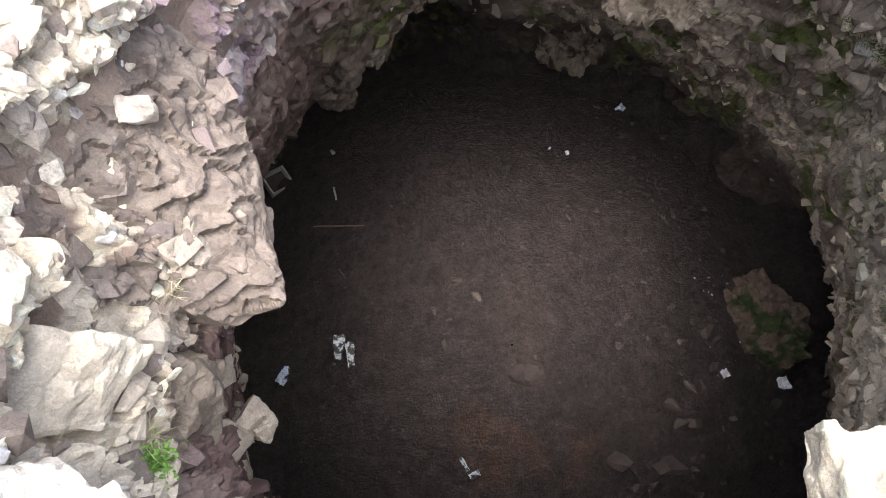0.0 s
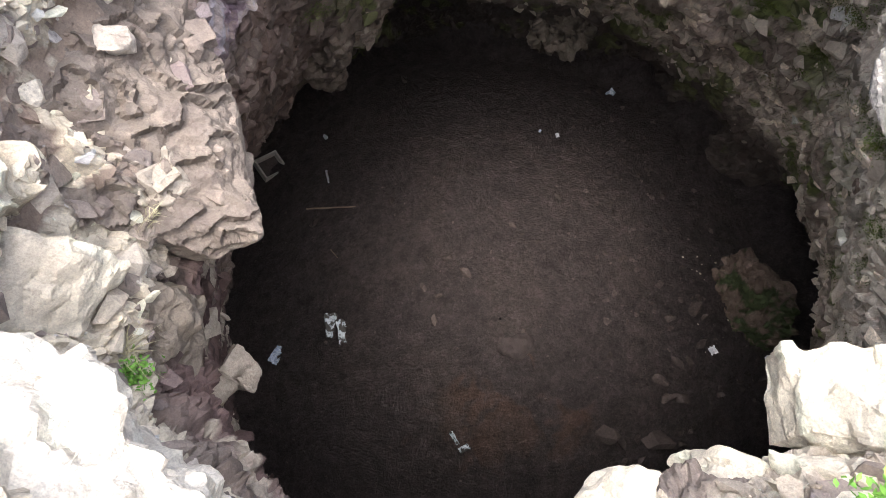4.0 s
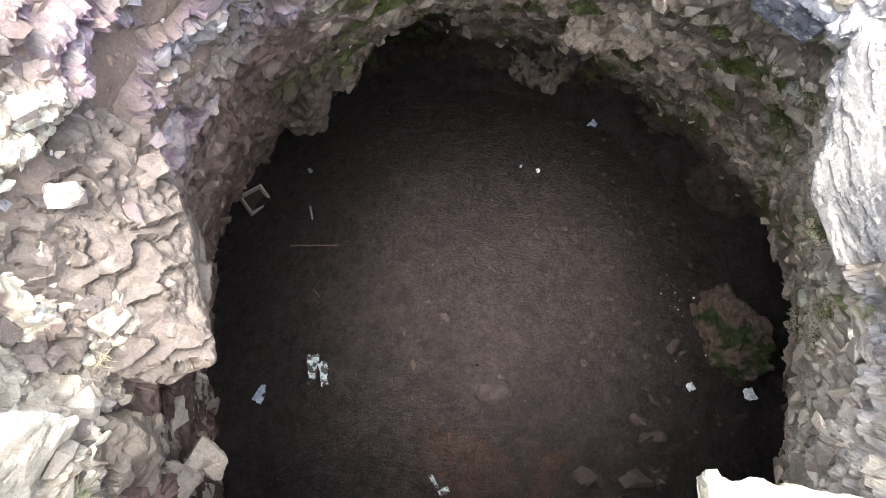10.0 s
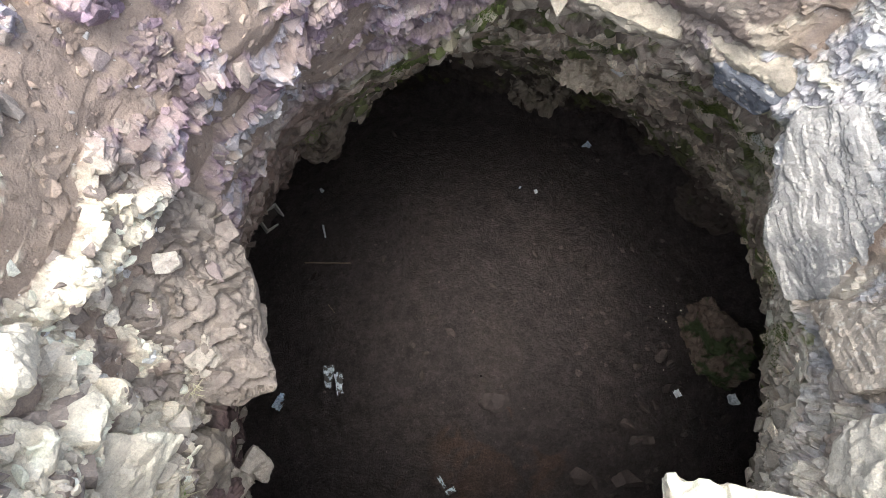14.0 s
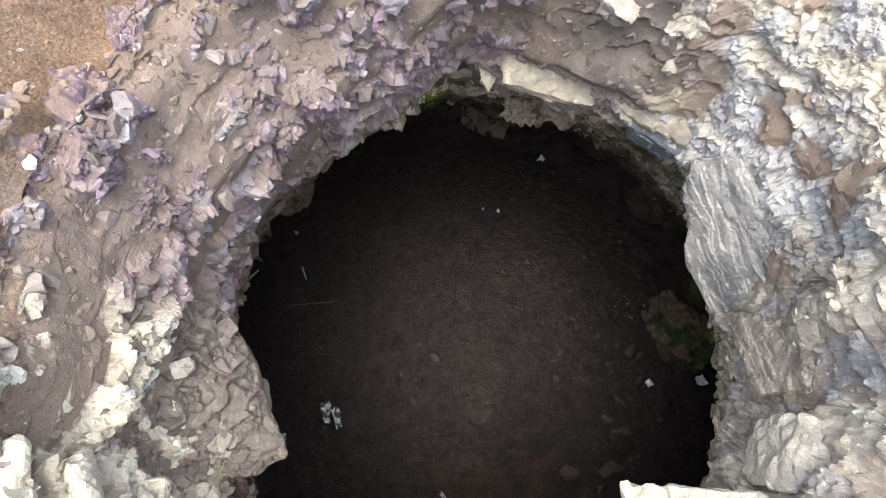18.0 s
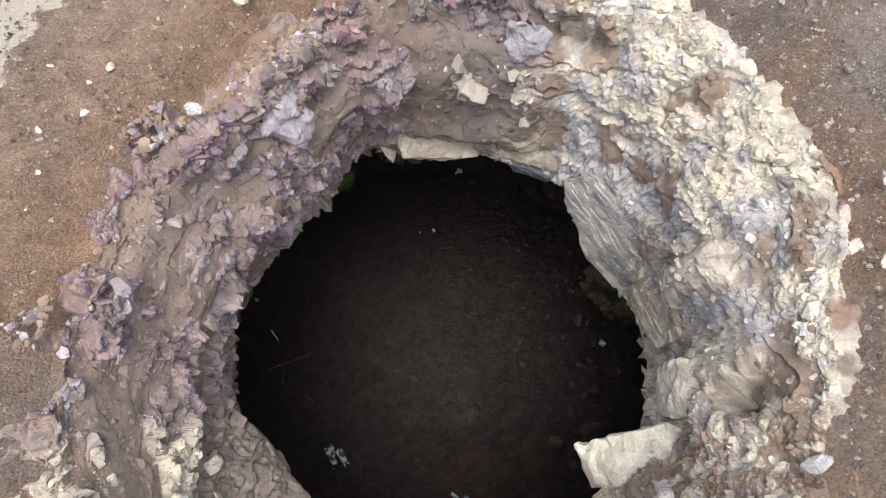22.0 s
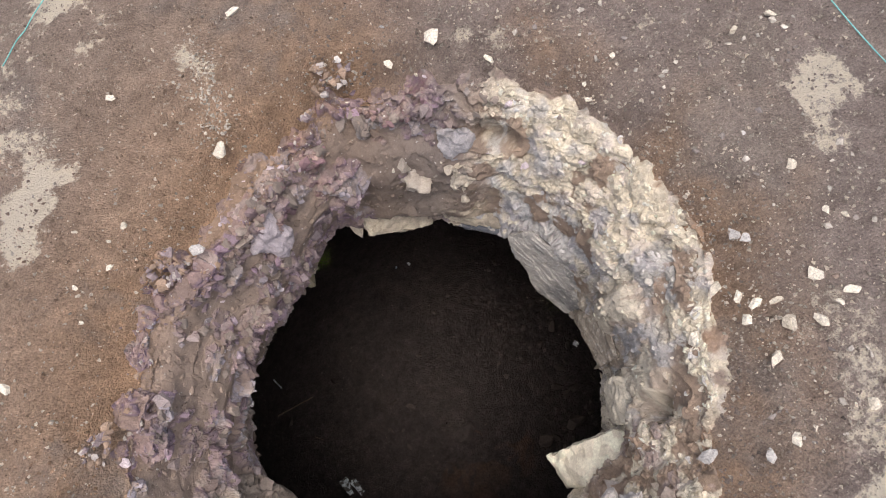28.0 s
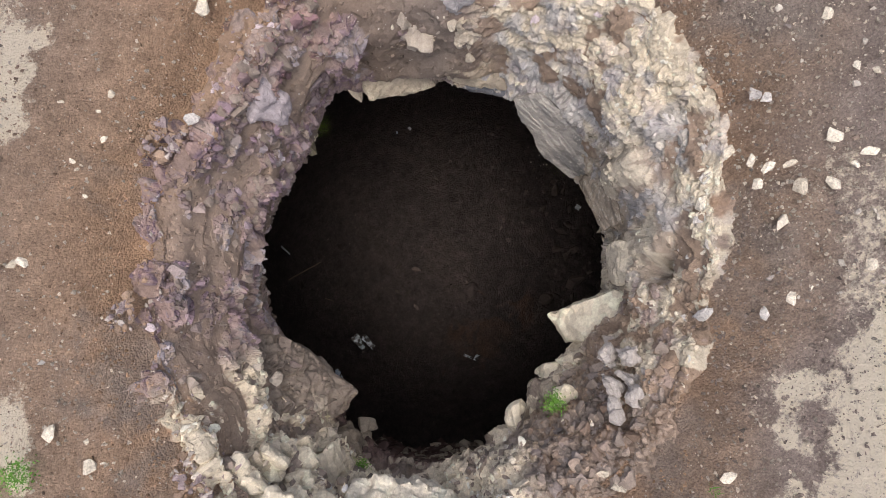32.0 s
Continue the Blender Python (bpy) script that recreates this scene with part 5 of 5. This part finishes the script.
def scrap(name, x, y, sx, sy, material, label, category, seed, turn=0.0, crumple=0.3):
    """A crumpled sheet lying on the floor."""
    bm = bmesh.new()
    bmesh.ops.create_grid(bm, x_segments=9, y_segments=9, size=0.5)
    rng = random.Random(seed)
    for v in bm.verts:
        v.co.z = crumple * (noise.noise(Vector((v.co.x * 3, v.co.y * 3, seed))) + 0.4 * noise.noise(Vector((v.co.x * 8, v.co.y * 8, seed)))) * 0.5
        v.co.x += 0.14 * noise.noise(Vector((v.co.y * 4, seed, 1)))
        v.co.y += 0.14 * noise.noise(Vector((v.co.x * 4, seed, 2)))
    solid = bmesh.ops.solidify(bm, geom=bm.faces, thickness=0.03)
    me = bpy.data.meshes.new(name)
    bm.to_mesh(me)
    bm.free()
    me.materials.append(material)
    ob = new(name, me)
    ob.matrix_basis = Matrix.LocRotScale(on_floor(x, y, 0.05), Euler((0.1, 0.35 if x < 0 else -0.3, turn)), Vector((sx, sy, min(sx, sy))))
    return tagged(ob, label, category)


TORN, torn_nodes, torn_links, torn_bsdf = shader("torn_white_blue_sheet", 0.6)
torn_fac = noise_node(torn_nodes, torn_links, torn_nodes.new("ShaderNodeNewGeometry").outputs["Position"], 0.16, 4.0, 0.65)
torn_links.new(ramp_node(torn_nodes, torn_links, torn_fac, [(0.48, (0.07, 0.065, 0.06)), (0.52, (0.4, 0.46, 0.5)), (0.66, (0.66, 0.7, 0.74))]), torn_bsdf.inputs["Base Color"])
scrap("torn_sheet", -2.24, 1.36, 0.34, 0.52, TORN, "torn white and dark sheet on cave earth", "litter", 11, 0.15, 0.2)
scrap("torn_sheet", -1.98, 1.18, 0.2, 0.5, TORN, "torn white and dark sheet on cave earth", "litter", 15, 0.2, 0.2)
scrap("crumpled_bag", -3.72, 0.8, 0.24, 0.42, BLUE, "crumpled pale blue bag on cave earth", "litter", 12, -0.5, 0.5)
scrap("crumpled_paper", 5.2, 8.51, 0.26, 0.2, BLUE, "crumpled white and blue wrapper on cave earth", "litter", 13, 0.6, 0.6)
scrap("crumpled_paper", 3.23, 6.44, 0.09, 0.12, WHITE, "crumpled white paper on cave earth", "litter", 14, 0.2, 0.5)
scrap("crumpled_paper", 2.79, 6.59, 0.08, 0.06, BLUE, "crumpled white and blue wrapper on cave earth", "litter", 16, 0.9, 0.5)
scrap("crumpled_paper", 6.36, 0.82, 0.16, 0.18, WHITE, "crumpled white paper on cave earth", "litter", 17, 0.4, 0.6)
scrap("crumpled_bag", 8.2, 0.62, 0.4, 0.3, WHITE, "crumpled white bag beside the mossy boulder", "litter", 18, 0.4, 0.5)
scrap("red_scrap", 5.5, 8.3, 0.09, 0.06, RED, "tiny red scrap on cave earth", "litter", 21, 0.7, 0.3)
scrap("pale_stone_chip", 9.27, 4.01, 0.14, 0.12, WHITE, "lone pale stone chip on cave earth", "stone", 22, 0.3, 0.9)
scrap("white_debris", 0.42, -1.0, 0.08, 0.28, TORN, "torn white scraps on cave earth", "litter", 19, 0.5, 0.3)
scrap("white_debris", 0.62, -1.2, 0.22, 0.12, TORN, "torn white scraps on cave earth", "litter", 20, 0.5, 0.3)

cup_bm = bmesh.new()
bmesh.ops.create_cone(cup_bm, cap_ends=False, segments=20, radius1=0.045, radius2=0.06, depth=0.12)
bmesh.ops.solidify(cup_bm, geom=cup_bm.faces, thickness=0.006)
cup_mesh = bpy.data.meshes.new("cup")
cup_bm.to_mesh(cup_mesh)
cup_bm.free()
cup_mesh.materials.append(WHITE)
cup = tagged(new("cup", cup_mesh), "small white plastic cup lying on cave earth", "cup")
cup.matrix_basis = Matrix.LocRotScale(on_floor(-3.19, 7.17, 0.06), Euler((1.3, 0.2, 0.6)), None)


# ---- plants ----
def tuft(name, base, lean, blades, length, width, material, label, category, seed, spread=0.06, curl=0.5):
    """Blades or leaves springing from one root."""
    rng = random.Random(seed)
    verts, faces = [], []
    for q in range(blades):
        a, r = rng.uniform(0, 6.283), rng.random() ** 0.5 * spread
        root = Vector((r * math.cos(a), r * math.sin(a), 0))
        way = (Vector(lean) + Vector((rng.gauss(0, curl), rng.gauss(0, curl), rng.gauss(0, curl) * 0.5))).normalized()
        side = way.cross(Vector((rng.gauss(0, 1), rng.gauss(0, 1), rng.gauss(0, 1)))).normalized()
        ln, first = length * rng.uniform(0.5, 1.0), len(verts)
        for k in range(4):
            f = k / 3
            c = root + way * ln * f - Vector((0, 0, 0.35 * ln * f * f))
            w = width * (1 - f * 0.9) * (0.6 + 1.2 * f * (1 - f))
            verts += [tuple(c - side * w), tuple(c + side * w)]
        faces += [(first + 2 * k, first + 2 * k + 1, first + 2 * k + 3, first + 2 * k + 2) for k in range(3)]
    root = tagged(new(name), label, category)
    root.location = base
    tagged(mesh_object("blades", verts, faces, material), kind="stuff").parent = root
    return root


def leafy(name, base, count, size, leaf, material, label, seed):
    """A low cushion of small leaves, thick at the middle and ragged outside."""
    rng = random.Random(seed)
    verts, faces = [], []
    for q in range(count):
        d = Vector((rng.gauss(0, 0.5), rng.gauss(0, 0.5), abs(rng.gauss(0, 0.35)))) * size
        u = Vector((rng.gauss(0, 1), rng.gauss(0, 1), rng.gauss(0, 0.6))).normalized() * leaf
        w = u.cross(Vector((rng.gauss(0, 1), rng.gauss(0, 1), rng.gauss(0, 1)))).normalized() * leaf * 0.45
        first = len(verts)
        verts += [tuple(d - u), tuple(d + w), tuple(d + u), tuple(d - w)]
        faces.append((first, first + 1, first + 2, first + 3))
    plant = tagged(new(name), label, "plant")
    plant.location = base
    leaves = tagged(mesh_object("foliage", verts, faces, material), kind="stuff")
    leaves.parent = plant
    return plant


leafy("green_plant", (-1.66, -0.3, -3.15), 420, 0.12, 0.018, LEAF, "small bright green plant growing from the wall", 31)
tuft("dry_grass", (-1.72, -0.14, -3.1), (0.6, 0.2, 0.5), 40, 0.3, 0.004, DRY, "dry grass tuft in a rock crack", "grass", 32)
tuft("grass_tuft", (-1.66, 0.72, -3.05), (0.3, -0.2, 0.8), 34, 0.2, 0.004, DRY, "half-dry grass tuft on the rock ledge", "grass", 33)
leafy("green_plant", (1.6, -0.85, -1.72), 500, 0.15, 0.02, LEAF, "small bright green plant on cream rock", 34)
tuft("grass_tuft", (2.45, -2.15, 0.0), (0, 0, 1), 30, 0.16, 0.006, LEAF, "small green plant on brown soil", "grass", 36)
leafy("green_plant", (-4.25, 2.55, -0.45), 500, 0.22, 0.02, LEAF, "low green plant on pale rock", 37)



def wall_moss(deg, row, count, size, label, seed):
    """A cushion of moss clinging to the wall."""
    i, j = int(np.searchsorted(WALL_ROW, row)), int(deg / 360 * len(WALL_ANG)) % len(WALL_ANG)
    return leafy("moss_cushion", Vector(WALL_AT[i, j]) + Vector(WALL_OUT[i, j]) * 0.02, count * 2, size, 0.013, MOSS, label, seed)


moss_rng = random.Random(71)
for q in range(26):
    wall_moss(moss_rng.uniform(12, 80), moss_rng.uniform(6.1, 7.9), 260, moss_rng.uniform(0.18, 0.4), "dark green moss growing on the cave wall", 720 + q)
for q, (deg, row, size) in enumerate([(101, 5.4, 0.2), (138, 6.6, 0.25), (348, 6.6, 0.22), (352, 6.3, 0.18), (4, 6.0, 0.2), (340, 7.0, 0.25), (118, 6.3, 0.2), (356, 7.2, 0.22)]):
    wall_moss(deg, row, 320, size, "yellow-green moss cushion on the cave wall", 760 + q)


# ---- cords on the ground ----
def cord(points, radius, label):
    curve = bpy.data.curves.new("cord", "CURVE")
    curve.dimensions, curve.bevel_depth, curve.bevel_resolution = "3D", radius, 2
    line = curve.splines.new("NURBS")
    line.points.add(len(points) - 1)
    for k, (x, y) in enumerate(points):
        line.points[k].co = (x, y, float(ground_height(np.array([x]), np.array([y]))[0]) + 0.05, 1)
    line.use_endpoint_u = True
    curve.materials.append(CORD)
    return tagged(new("cord", curve), label, "cord")


cord([(-1.2, 9.1), (-1.05, 9.22), (-0.85, 9.43), (-0.7, 9.45), (-0.57, 9.6), (-0.18, 9.87), (0.63, 10.38), (1.6, 10.6)], 0.008, "thin teal cord lying loose on brown soil")
cord([(8.9, 4.4), (8.68, 3.3), (8.59, 2.91), (8.5, 2.33), (8.44, 1.82), (8.4, 1.13), (8.5, 0.2)], 0.008, "thin teal cord lying loose on brown soil")
